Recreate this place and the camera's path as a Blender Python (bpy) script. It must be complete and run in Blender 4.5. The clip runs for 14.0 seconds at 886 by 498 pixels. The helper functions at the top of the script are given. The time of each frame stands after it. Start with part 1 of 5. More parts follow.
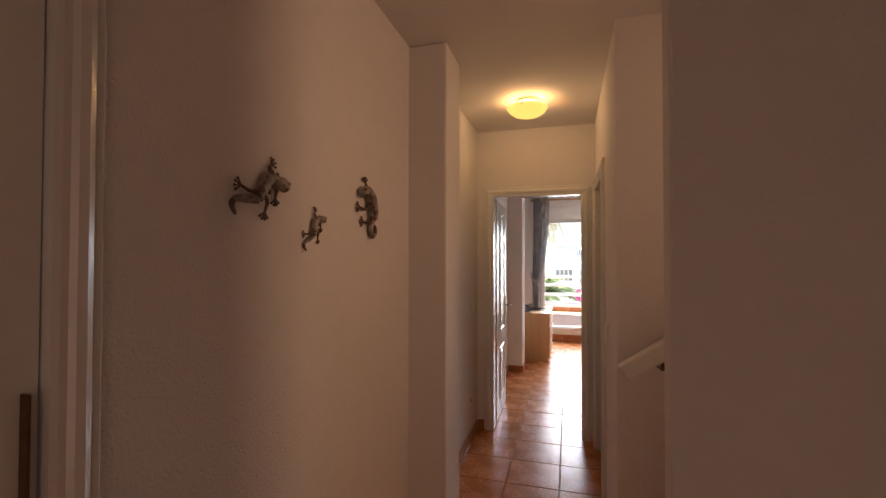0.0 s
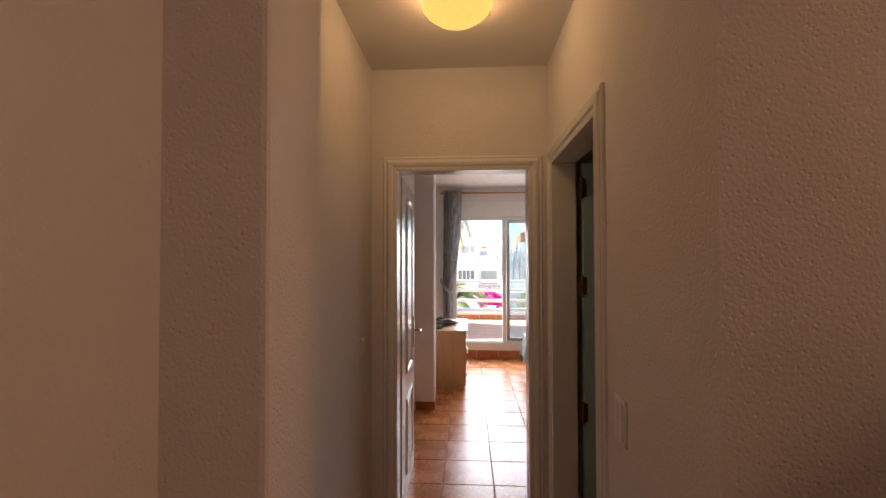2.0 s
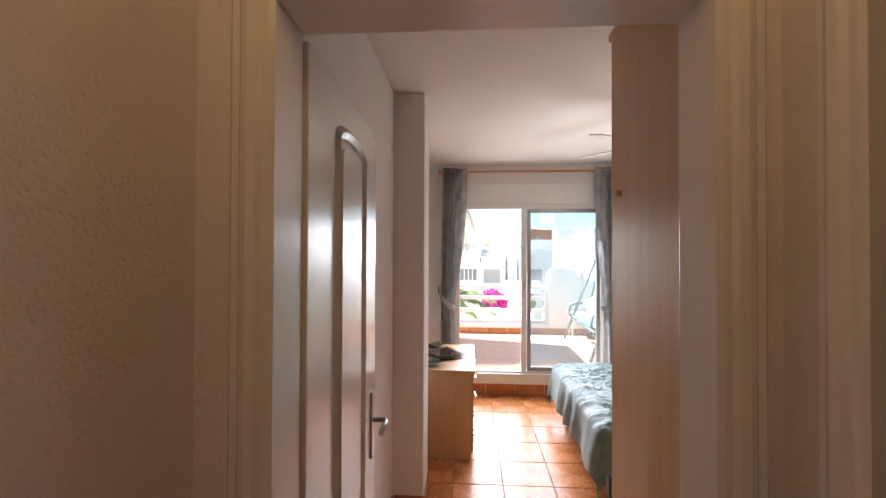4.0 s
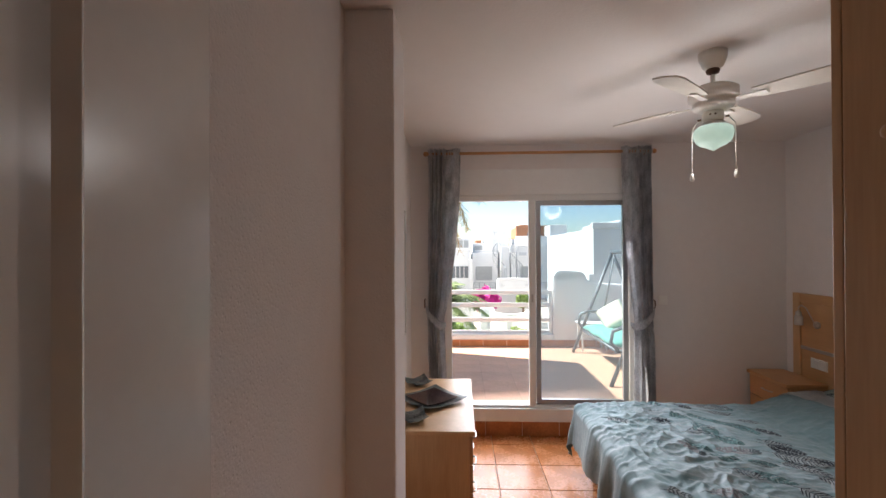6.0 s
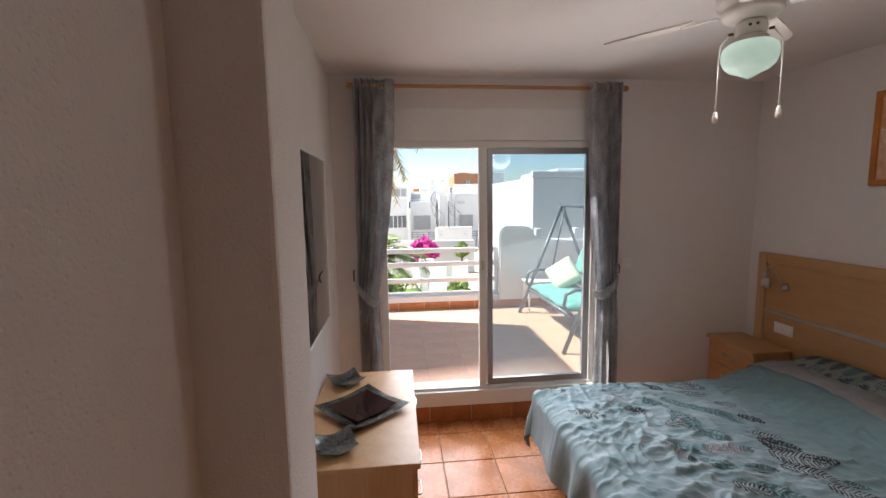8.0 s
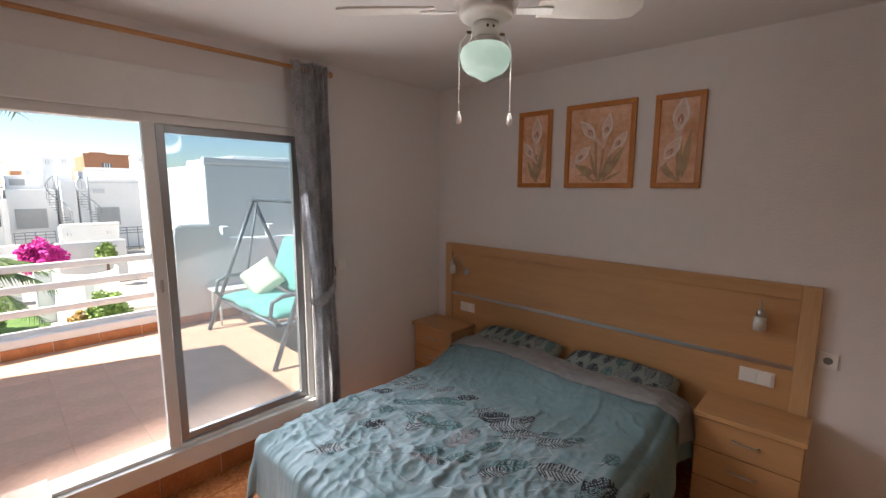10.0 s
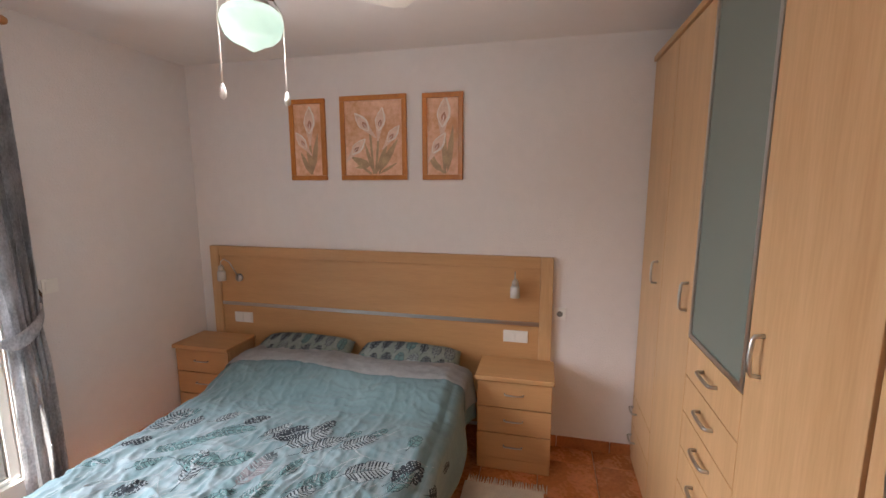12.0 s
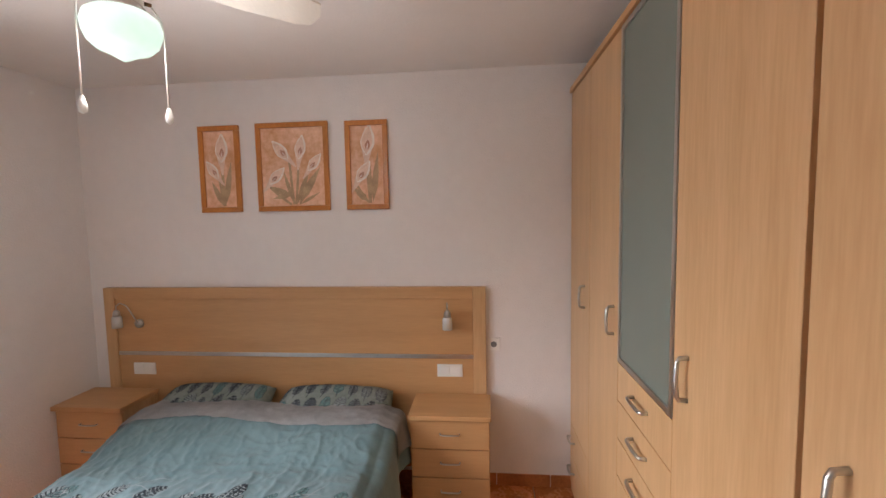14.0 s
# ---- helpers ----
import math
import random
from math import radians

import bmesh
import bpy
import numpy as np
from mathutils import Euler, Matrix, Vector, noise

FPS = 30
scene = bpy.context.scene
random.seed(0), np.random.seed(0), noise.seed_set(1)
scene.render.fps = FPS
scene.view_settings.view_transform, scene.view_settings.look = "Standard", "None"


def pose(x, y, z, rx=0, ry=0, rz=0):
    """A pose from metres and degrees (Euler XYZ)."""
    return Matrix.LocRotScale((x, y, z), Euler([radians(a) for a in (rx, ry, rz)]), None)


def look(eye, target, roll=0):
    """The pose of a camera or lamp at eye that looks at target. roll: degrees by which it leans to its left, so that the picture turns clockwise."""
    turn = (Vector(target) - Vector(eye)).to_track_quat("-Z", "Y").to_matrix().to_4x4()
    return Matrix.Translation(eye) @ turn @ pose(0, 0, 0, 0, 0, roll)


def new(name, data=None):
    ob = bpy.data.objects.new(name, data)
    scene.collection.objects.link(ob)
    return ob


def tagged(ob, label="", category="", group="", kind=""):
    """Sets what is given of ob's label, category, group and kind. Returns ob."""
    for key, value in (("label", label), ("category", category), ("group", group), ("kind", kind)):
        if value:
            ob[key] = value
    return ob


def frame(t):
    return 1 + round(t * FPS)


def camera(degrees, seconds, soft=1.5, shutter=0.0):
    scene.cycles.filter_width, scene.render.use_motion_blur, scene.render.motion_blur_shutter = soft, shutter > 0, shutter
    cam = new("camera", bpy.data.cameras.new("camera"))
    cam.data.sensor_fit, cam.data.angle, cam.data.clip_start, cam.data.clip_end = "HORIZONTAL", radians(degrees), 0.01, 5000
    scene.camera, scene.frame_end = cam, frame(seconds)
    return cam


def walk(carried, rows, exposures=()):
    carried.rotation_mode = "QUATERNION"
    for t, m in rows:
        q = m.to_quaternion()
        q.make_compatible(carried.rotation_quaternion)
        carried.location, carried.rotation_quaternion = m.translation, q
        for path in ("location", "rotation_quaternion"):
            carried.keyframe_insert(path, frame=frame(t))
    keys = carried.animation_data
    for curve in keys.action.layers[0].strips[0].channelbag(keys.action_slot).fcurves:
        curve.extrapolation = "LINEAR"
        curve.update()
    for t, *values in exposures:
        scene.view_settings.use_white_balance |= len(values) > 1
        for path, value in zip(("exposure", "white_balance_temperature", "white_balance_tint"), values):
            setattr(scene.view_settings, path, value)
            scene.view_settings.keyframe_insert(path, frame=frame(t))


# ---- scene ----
cam = camera(91.7, 14.0)
PATH = [
    (0, (0.134, -0.27, 1.513), (-0.426, 1.65, 1.548), 0.1),
    (0.5, (0.052, -0.025, 1.521), (-0.293, 1.944, 1.565), -0.4),
    (0.9, (-0.031, 0.229, 1.535), (-0.254, 2.216, 1.575), -0.0),
    (1, (-0.045, 0.296, 1.538), (-0.247, 2.285, 1.583), -0.1),
    (1.5, (-0.076, 0.654, 1.535), (-0.204, 2.65, 1.575), -0.0),
    (2, (-0.097, 1.073, 1.547), (-0.214, 3.069, 1.586), -0.1),
    (2.3, (-0.12, 1.352, 1.552), (-0.239, 3.348, 1.593), -0.2),
    (2.5, (-0.108, 1.494, 1.57), (-0.231, 3.489, 1.606), 0.2),
    (3, (-0.068, 1.916, 1.591), (-0.189, 3.912, 1.628), 0.0),
    (3.5, (-0.104, 2.33, 1.599), (-0.231, 4.326, 1.623), -0.1),
    (3.7, (-0.139, 2.513, 1.591), (-0.268, 4.509, 1.618), 0.1),
    (5.8, (-0.197, 3.696, 1.657), (-0.293, 5.693, 1.666), -0.1),
    (6, (-0.19, 3.792, 1.665), (-0.273, 5.79, 1.675), -0.3),
    (6.5, (-0.184, 4.01, 1.706), (-0.241, 6.01, 1.694), -0.3),
    (7, (-0.179, 4.196, 1.728), (-0.216, 6.194, 1.646), -0.5),
    (7.2, (-0.18, 4.258, 1.733), (-0.203, 6.252, 1.583), -0.6),
    (9.3, (-0.179, 4.829, 1.773), (0.745, 6.581, 1.496), -0.1),
    (9.5, (-0.179, 4.873, 1.778), (0.877, 6.548, 1.5), 0.1),
    (10, (-0.182, 4.976, 1.789), (1.262, 6.33, 1.504), 0.3),
    (10.5, (-0.175, 5.004, 1.794), (1.444, 6.14, 1.497), 0.1),
    (11, (-0.148, 5.048, 1.791), (1.596, 5.98, 1.49), -0.1),
    (11.5, (-0.146, 5.082, 1.782), (1.704, 5.779, 1.481), -0.1),
    (12, (-0.125, 5.086, 1.767), (1.798, 5.542, 1.465), -0.1),
    (12.5, (-0.106, 5.075, 1.761), (1.856, 5.312, 1.457), -0.1),
    (13, (-0.089, 5.078, 1.749), (1.887, 5.15, 1.454), -0.1),
    (13.5, (-0.067, 5.066, 1.742), (1.912, 5.093, 1.454), -0.5),
    (14, (-0.005, 5.034, 1.745), (1.98, 5.218, 1.588), -1.1),
]
walk(cam, [(t, look(eye, target, roll)) for t, eye, target, roll in PATH], [(0.0, 2.9), (0.5, 3.1), (1.0, 2.9), (1.5, 2.68), (2.0, 2.65), (2.5, 2.65), (3.0, 2.85), (3.7, 2.9), (5.8, 2.12), (6.5, 2.04), (7.2, 1.96), (9.3, 1.95), (10.0, 2.0), (11.0, 2.38), (11.5, 2.74), (12.0, 2.92), (12.5, 3.1), (13.2, 3.15), (14.0, 3.06)])


# ---- world, sun, lamps ----
world = bpy.data.worlds.new("world")
scene.world = world
world.use_nodes = True
wn = world.node_tree.nodes
sky = wn.new("ShaderNodeTexSky")
sky.sky_type, sky.sun_disc = "NISHITA", False
sky.sun_elevation, sky.sun_rotation = radians(52), radians(-70)
sky.dust_density, sky.ozone_density = 0.3, 3.0
wn["Background"].inputs["Strength"].default_value = 0.056
world.node_tree.links.new(sky.outputs[0], wn["Background"].inputs["Color"])
sun_data = bpy.data.lights.new("sun", "SUN")
sun_data.energy, sun_data.angle, sun_data.color = 3.7, radians(0.5), (1.0, 0.95, 0.87)
sun = new("sun", sun_data)
sun.matrix_world = look((-0.94 * 20, 0.30 * 20, 1.28 * 20), (0, 0, 0))
hall_bulb = bpy.data.lights.new("hall_bulb", "POINT")
hall_bulb.energy, hall_bulb.color, hall_bulb.shadow_soft_size = 0.48, (1.0, 0.62, 0.31), 0.06
new("hall_bulb", hall_bulb).location = (-0.14, 2.79, 2.525)
fan_bulb = bpy.data.lights.new("fan_bulb", "POINT")
fan_bulb.energy, fan_bulb.color, fan_bulb.shadow_soft_size = 1.6, (1.0, 0.93, 0.92), 0.11
new("fan_bulb", fan_bulb).location = (1.035, 5.925, 2.19)


def area_lamp(name, w, h, watts, colour, eye, target, spread):
    """An area lamp: daylight at the terrace door, added fill in the hall."""
    data = bpy.data.lights.new(name, "AREA")
    data.shape, data.size, data.size_y, data.energy, data.color, data.spread = "RECTANGLE", w, h, watts, colour, radians(spread)
    new(name, data).matrix_world = look(eye, target)


area_lamp("door_sky", 1.5, 1.75, 7.4, (0.94, 0.935, 1.0), (0.5, 7.85, 1.22), (0.65, 6.85, 0.45), 95)
area_lamp("door_bounce", 1.5, 1.2, 0.9, (1.0, 0.93, 0.92), (0.5, 7.85, 0.95), (0.75, 7.10, 1.95), 65)
# Added warm fill for unseen light from upstairs; the stairwell has no opening.
area_lamp("stairs_fill", 0.7, 0.6, 0.74, (1.0, 0.57, 0.34), (2.25, 1.22, 2.28), (-0.6, 0.95, 1.65), 95)
# Added fill from behind the landing, where no source is known.
area_lamp("hall_back_fill", 0.85, 1.9, 0.54, (1.0, 0.60, 0.42), (0.45, -1.6, 1.25), (0.2, 0.5, 1.2), 170)


# ---- materials ----
def mat(name, col, rough=0.5, metal=0.0, var=0.08, scale=3.0, bump=0.0, bscale=120.0, stretch=(1, 1, 1), col2=None, spec=0.5, coat=0.0, detail=4.0, island=0.0, sheen=0.0, dimple=0.0):
    """A principled material with variation at two scales, roughness wear and fine relief."""
    m = bpy.data.materials.new(name)
    m.use_nodes = True
    n, l = m.node_tree.nodes, m.node_tree.links
    b = n["Principled BSDF"]
    co = n.new("ShaderNodeTexCoord")
    mp = n.new("ShaderNodeMapping")
    mp.inputs["Scale"].default_value = stretch
    l.new(co.outputs["Object"], mp.inputs["Vector"])
    big, fine = n.new("ShaderNodeTexNoise"), n.new("ShaderNodeTexNoise")
    big.inputs["Scale"].default_value, fine.inputs["Scale"].default_value = scale, scale * 9
    big.inputs["Detail"].default_value = fine.inputs["Detail"].default_value = detail
    l.new(mp.outputs[0], big.inputs["Vector"]), l.new(mp.outputs[0], fine.inputs["Vector"])
    mix = n.new("ShaderNodeMix")
    mix.inputs[0].default_value = 0.4
    l.new(big.outputs[0], mix.inputs[2]), l.new(fine.outputs[0], mix.inputs[3])
    ramp = n.new("ShaderNodeValToRGB")
    lo = [c * (1 - var) for c in col]
    hi = [min(1, c * (1 + var)) for c in (col2 or col)]
    ramp.color_ramp.elements[0].position, ramp.color_ramp.elements[1].position = 0.33, 0.67
    ramp.color_ramp.elements[0].color, ramp.color_ramp.elements[1].color = (*lo, 1), (*hi, 1)
    l.new(mix.outputs[0], ramp.inputs[0])
    out = ramp.outputs[0]
    if island:
        info, hsv, rng = n.new("ShaderNodeObjectInfo"), n.new("ShaderNodeHueSaturation"), n.new("ShaderNodeMapRange")
        rng.inputs[3].default_value, rng.inputs[4].default_value = 1 - island, 1 + island
        l.new(info.outputs["Random"], rng.inputs[0]), l.new(rng.outputs[0], hsv.inputs["Value"])
        l.new(out, hsv.inputs["Color"])
        out = hsv.outputs[0]
    l.new(out, b.inputs["Base Color"])
    rr = n.new("ShaderNodeMapRange")
    rr.inputs[3].default_value, rr.inputs[4].default_value = max(0.02, rough - 0.08), min(1, rough + 0.08)
    l.new(mix.outputs[0], rr.inputs[0]), l.new(rr.outputs[0], b.inputs["Roughness"])
    b.inputs["Metallic"].default_value = metal
    b.inputs["Specular IOR Level"].default_value = spec
    b.inputs["Coat Weight"].default_value = coat
    b.inputs["Sheen Weight"].default_value = sheen
    if bump and dimple:
        vo, mr = n.new("ShaderNodeTexVoronoi"), n.new("ShaderNodeMapRange")
        vo.inputs["Scale"].default_value, mr.inputs[2].default_value = dimple, 0.30
        l.new(mp.outputs[0], vo.inputs["Vector"]), l.new(vo.outputs["Distance"], mr.inputs[0])
        t2, bp, ad = n.new("ShaderNodeTexNoise"), n.new("ShaderNodeBump"), n.new("ShaderNodeMath")
        t2.inputs["Scale"].default_value, t2.inputs["Detail"].default_value = bscale, 3
        ad.operation = "MULTIPLY_ADD"
        ad.inputs[1].default_value = 0.8
        l.new(mp.outputs[0], t2.inputs["Vector"]), l.new(mr.outputs[0], ad.inputs[0]), l.new(t2.outputs[0], ad.inputs[2])
        bp.inputs["Strength"].default_value, bp.inputs["Distance"].default_value = bump, 0.005
        l.new(ad.outputs[0], bp.inputs["Height"]), l.new(bp.outputs[0], b.inputs["Normal"])
    elif bump:
        t2, bp = n.new("ShaderNodeTexNoise"), n.new("ShaderNodeBump")
        t2.inputs["Scale"].default_value, t2.inputs["Detail"].default_value = bscale, 3
        l.new(mp.outputs[0], t2.inputs["Vector"])
        bp.inputs["Strength"].default_value, bp.inputs["Distance"].default_value = bump, 0.005
        l.new(t2.outputs[0], bp.inputs["Height"]), l.new(bp.outputs[0], b.inputs["Normal"])
    return m


def glow(name, col, strength, base=(0.9, 0.9, 0.85)):
    m = mat(name, base, 0.3)
    b = m.node_tree.nodes["Principled BSDF"]
    b.inputs["Emission Color"].default_value, b.inputs["Emission Strength"].default_value = (*col, 1), strength
    return m


def clear(name, tint, gloss, dust=0.0):
    """Thin clear pane: tinted see-through with a reflection that grows at grazing angles."""
    m = bpy.data.materials.new(name)
    m.use_nodes = True
    n, l = m.node_tree.nodes, m.node_tree.links
    n.remove(n["Principled BSDF"])
    tr, gl, mx, fr = n.new("ShaderNodeBsdfTransparent"), n.new("ShaderNodeBsdfGlossy"), n.new("ShaderNodeMixShader"), n.new("ShaderNodeFresnel")
    tr.inputs[0].default_value, gl.inputs["Roughness"].default_value, fr.inputs[0].default_value = (*tint, 1), gloss, 1.45
    l.new(fr.outputs[0], mx.inputs[0]), l.new(tr.outputs[0], mx.inputs[1]), l.new(gl.outputs[0], mx.inputs[2])
    du, md = n.new("ShaderNodeBsdfTranslucent"), n.new("ShaderNodeMixShader")
    du.inputs[0].default_value, md.inputs[0].default_value = (0.9, 0.92, 0.93, 1), dust
    l.new(mx.outputs[0], md.inputs[1]), l.new(du.outputs[0], md.inputs[2])
    l.new(md.outputs[0], n["Material Output"].inputs[0])
    return m


PAINT = mat("wall_paint", (0.785, 0.748, 0.73), 0.85, var=0.03, scale=1.5, bump=0.39, bscale=120, spec=0.25, dimple=66)
CEIL = mat("ceiling_paint", (0.80, 0.775, 0.755), 0.9, var=0.02, scale=1.2, bump=0.25, bscale=70, spec=0.2)
GLOSSW = mat("white_gloss_paint", (0.80, 0.79, 0.76), 0.22, var=0.03, scale=4, bump=0.05, bscale=40)
# Bathroom door's white, with the teal shade it stands in put into the colour.
SHADEDW = mat("white_paint_in_teal_shade", (0.36, 0.55, 0.54), 0.35, var=0.03, scale=4)
PVC = mat("white_aluminium", (0.78, 0.78, 0.76), 0.35, var=0.03, scale=6)
ALU = mat("grey_aluminium", (0.34, 0.34, 0.34), 0.38, 0.6, var=0.06, scale=10)
TILE = mat("terracotta_tile", (0.40, 0.135, 0.04), 0.27, spec=0.28, var=0.22, scale=5, bump=0.05, bscale=30, col2=(0.50, 0.20, 0.075), island=0.10)
SKIRT = mat("terracotta_skirting", (0.36, 0.12, 0.04), 0.32, var=0.16, scale=7, col2=(0.44, 0.17, 0.06), island=0.08)
GROUT = mat("grout", (0.42, 0.33, 0.25), 0.9, var=0.15, scale=8, bump=0.3, bscale=150)
TERRG = mat("terrace_joint", (0.62, 0.38, 0.265), 0.9, var=0.1, scale=6)
TERR = mat("terrace_tile", (0.63, 0.36, 0.23), 0.6, var=0.08, scale=3, bump=0.1, bscale=60, col2=(0.67, 0.40, 0.27), island=0.015)
BEECH = mat("beech_wood", (0.54, 0.32, 0.15), 0.38, var=0.065, scale=2.2, stretch=(6, 6, 0.45), col2=(0.60, 0.38, 0.20), bump=0.03, bscale=90, detail=8)
BEECHH = mat("beech_wood_across", (0.51, 0.285, 0.122), 0.38, var=0.05, scale=2.2, stretch=(6, 0.45, 6), col2=(0.55, 0.315, 0.145), bump=0.03, bscale=90, detail=8)
HONEY = mat("honey_pine_frame", (0.46, 0.155, 0.026), 0.35, var=0.16, scale=3, stretch=(5, 5, 1), col2=(0.54, 0.205, 0.04), detail=8)
RODW = mat("curtain_rod_wood", (0.50, 0.25, 0.10), 0.4, var=0.12, scale=4, stretch=(0.5, 6, 6))
DARKW = mat("dark_wood", (0.09, 0.05, 0.03), 0.5, var=0.2, scale=6)
STEEL = mat("brushed_steel", (0.55, 0.54, 0.52), 0.3, 1.0, var=0.06, scale=20)
BRONZE = mat("bronze_hinge", (0.20, 0.12, 0.07), 0.4, 0.9, var=0.2, scale=30)
RUST = mat("patinated_metal", (0.075, 0.045, 0.035), 0.42, 0.55, var=0.5, scale=24, bump=0.3, bscale=140, col2=(0.36, 0.32, 0.29))
RUSTD = mat("patinated_metal_dark", (0.075, 0.035, 0.025), 0.45, 0.5, var=0.45, scale=22, col2=(0.15, 0.09, 0.07))
PLASTIC = mat("white_plastic", (0.82, 0.80, 0.76), 0.3, var=0.02, scale=10)
PLASTD = mat("socket_hole", (0.20, 0.19, 0.18), 0.6)
FANW = mat("white_enamel", (0.80, 0.79, 0.75), 0.3, var=0.04, scale=6)
FANB = mat("fan_blade_white", (0.72, 0.69, 0.63), 0.4, var=0.05, scale=5, stretch=(1, 4, 1))
CURT = mat("grey_satin", (0.34, 0.345, 0.36), 0.33, var=0.18, scale=9, stretch=(1.6, 1.6, 0.8), col2=(0.60, 0.60, 0.615), sheen=0.3, bump=0.10, bscale=50, detail=1.5)
DUVET = mat("teal_cotton", (0.103, 0.180, 0.198), 0.58, var=0.10, scale=2.6, col2=(0.134, 0.220, 0.240), bump=0.30, bscale=40, sheen=0.2, spec=0.42)


def misty_print(m):
    """Pale brushed wisps printed across the foot half of the cloth."""
    n, l = m.node_tree.nodes, m.node_tree.links
    b = n["Principled BSDF"]
    old = b.inputs["Base Color"].links[0].from_socket
    co, sep, mp = n.new("ShaderNodeTexCoord"), n.new("ShaderNodeSeparateXYZ"), n.new("ShaderNodeMapping")
    mp.inputs["Rotation"].default_value, mp.inputs["Scale"].default_value = (0, 0, 0.75), (3.0, 13.0, 3.0)
    wisp, band, amount, mx = n.new("ShaderNodeTexNoise"), n.new("ShaderNodeMapRange"), n.new("ShaderNodeMath"), n.new("ShaderNodeMix")
    wisp.inputs["Scale"].default_value, wisp.inputs["Detail"].default_value, wisp.inputs["Distortion"].default_value = 1.6, 5.0, 0.9
    ramp, band2, both = n.new("ShaderNodeMapRange"), n.new("ShaderNodeMapRange"), n.new("ShaderNodeMath")
    ramp.inputs[1].default_value, ramp.inputs[2].default_value = 0.43, 0.70
    band.inputs[1].default_value, band.inputs[2].default_value = 0.32, 0.02
    band2.inputs[1].default_value, band2.inputs[2].default_value, band2.inputs[3].default_value = -0.85, -0.40, 0.45
    amount.operation = both.operation = "MULTIPLY"
    mx.data_type = "RGBA"
    mx.inputs[7].default_value = (0.25, 0.31, 0.335, 1)
    l.new(co.outputs["Object"], sep.inputs[0]), l.new(co.outputs["Object"], mp.inputs[0]), l.new(mp.outputs[0], wisp.inputs["Vector"])
    l.new(sep.outputs[0], band.inputs[0]), l.new(sep.outputs[0], band2.inputs[0]), l.new(wisp.outputs[0], ramp.inputs[0])
    l.new(band.outputs[0], both.inputs[0]), l.new(band2.outputs[0], both.inputs[1])
    l.new(both.outputs[0], amount.inputs[0]), l.new(ramp.outputs[0], amount.inputs[1])
    l.new(amount.outputs[0], mx.inputs[0]), l.new(old, mx.inputs[6]), l.new(mx.outputs[2], b.inputs["Base Color"])


misty_print(DUVET)
TURNED = mat("grey_cotton", (0.47, 0.47, 0.47), 0.9, var=0.12, scale=20, bump=0.3, bscale=80, spec=0.2)
PILLOW = mat("patterned_pillow", (0.19, 0.235, 0.215), 0.9, var=0.15, scale=6, col2=(0.25, 0.29, 0.27), bump=0.2, bscale=40, spec=0.2)
SHEET = mat("white_sheet", (0.62, 0.61, 0.60), 0.9, var=0.04, scale=8, bump=0.2, bscale=30, spec=0.2)
FEATHER = [mat("print_dark", (0.036, 0.045, 0.055), 0.9, var=0.3, scale=30, spec=0.2), mat("print_grey", (0.075, 0.095, 0.105), 0.9, var=0.3, scale=30, spec=0.2),
           mat("print_white", (0.30, 0.345, 0.355), 0.9, var=0.2, scale=25, spec=0.2), mat("print_teal", (0.12, 0.22, 0.225), 0.9, var=0.3, scale=25, spec=0.2),
           mat("print_brown", (0.19, 0.185, 0.195), 0.9, var=0.3, scale=30, spec=0.2)]
CANVAS = mat("peach_canvas", (0.72, 0.36, 0.175), 0.75, var=0.15, scale=4, col2=(0.82, 0.56, 0.42), bump=0.15, bscale=120)
LILY = mat("lily_blush", (0.72, 0.50, 0.39), 0.75, var=0.14, scale=14, col2=(0.80, 0.62, 0.52))
LILYR = mat("lily_rim_white", (0.84, 0.74, 0.68), 0.75, var=0.10, scale=20, col2=(0.88, 0.81, 0.76))
LILYD = mat("lily_throat", (0.50, 0.25, 0.18), 0.75, var=0.2, scale=22)
STEM = mat("lily_stem", (0.42, 0.28, 0.17), 0.75, var=0.25, scale=16, col2=(0.48, 0.34, 0.20))
MIRROR = mat("mirror_silver", (0.9, 0.92, 0.91), 0.02, 1.0, var=0.0)
MIRROR.node_tree.nodes["Principled BSDF"].inputs["Roughness"].default_value = 0.0
for lk in list(MIRROR.node_tree.nodes["Principled BSDF"].inputs["Roughness"].links):
    MIRROR.node_tree.links.remove(lk)
BOWL = mat("black_silver_mosaic", (0.035, 0.04, 0.035), 0.22, 0.2, var=0.5, scale=9, col2=(0.26, 0.27, 0.25), bump=0.5, bscale=60)
BOWLD = mat("dark_glazed_inlay", (0.03, 0.014, 0.012), 0.12, 0.0, var=0.6, scale=8, coat=0.5)
FROST = mat("frosted_glass", (0.165, 0.195, 0.17), 0.42, 0.0, var=0.05, scale=2, spec=0.6)
RUG = mat("cream_cotton", (0.66, 0.61, 0.53), 0.95, var=0.10, scale=20, bump=0.5, bscale=90, spec=0.1)
GLASS = clear("door_glass", (0.70, 0.76, 0.79), 0.0, 0.022)
HALLGLASS = glow("amber_glass_shade", (1.0, 0.52, 0.12), 0.20, (0.72, 0.48, 0.22))
FANGLASS = glow("opal_glass_shade", (0.66, 1.0, 0.86), 0.10, (0.75, 0.85, 0.80))
STUCCO = mat("white_stucco", (0.80, 0.79, 0.77), 0.9, var=0.04, scale=1.2, bump=0.25, bscale=30, spec=0.2)
STUCCOG = mat("grey_stucco", (0.60, 0.60, 0.61), 0.9, var=0.06, scale=0.8, spec=0.2)
BROWNB = mat("brown_render", (0.42, 0.20, 0.11), 0.9, var=0.12, scale=0.7)
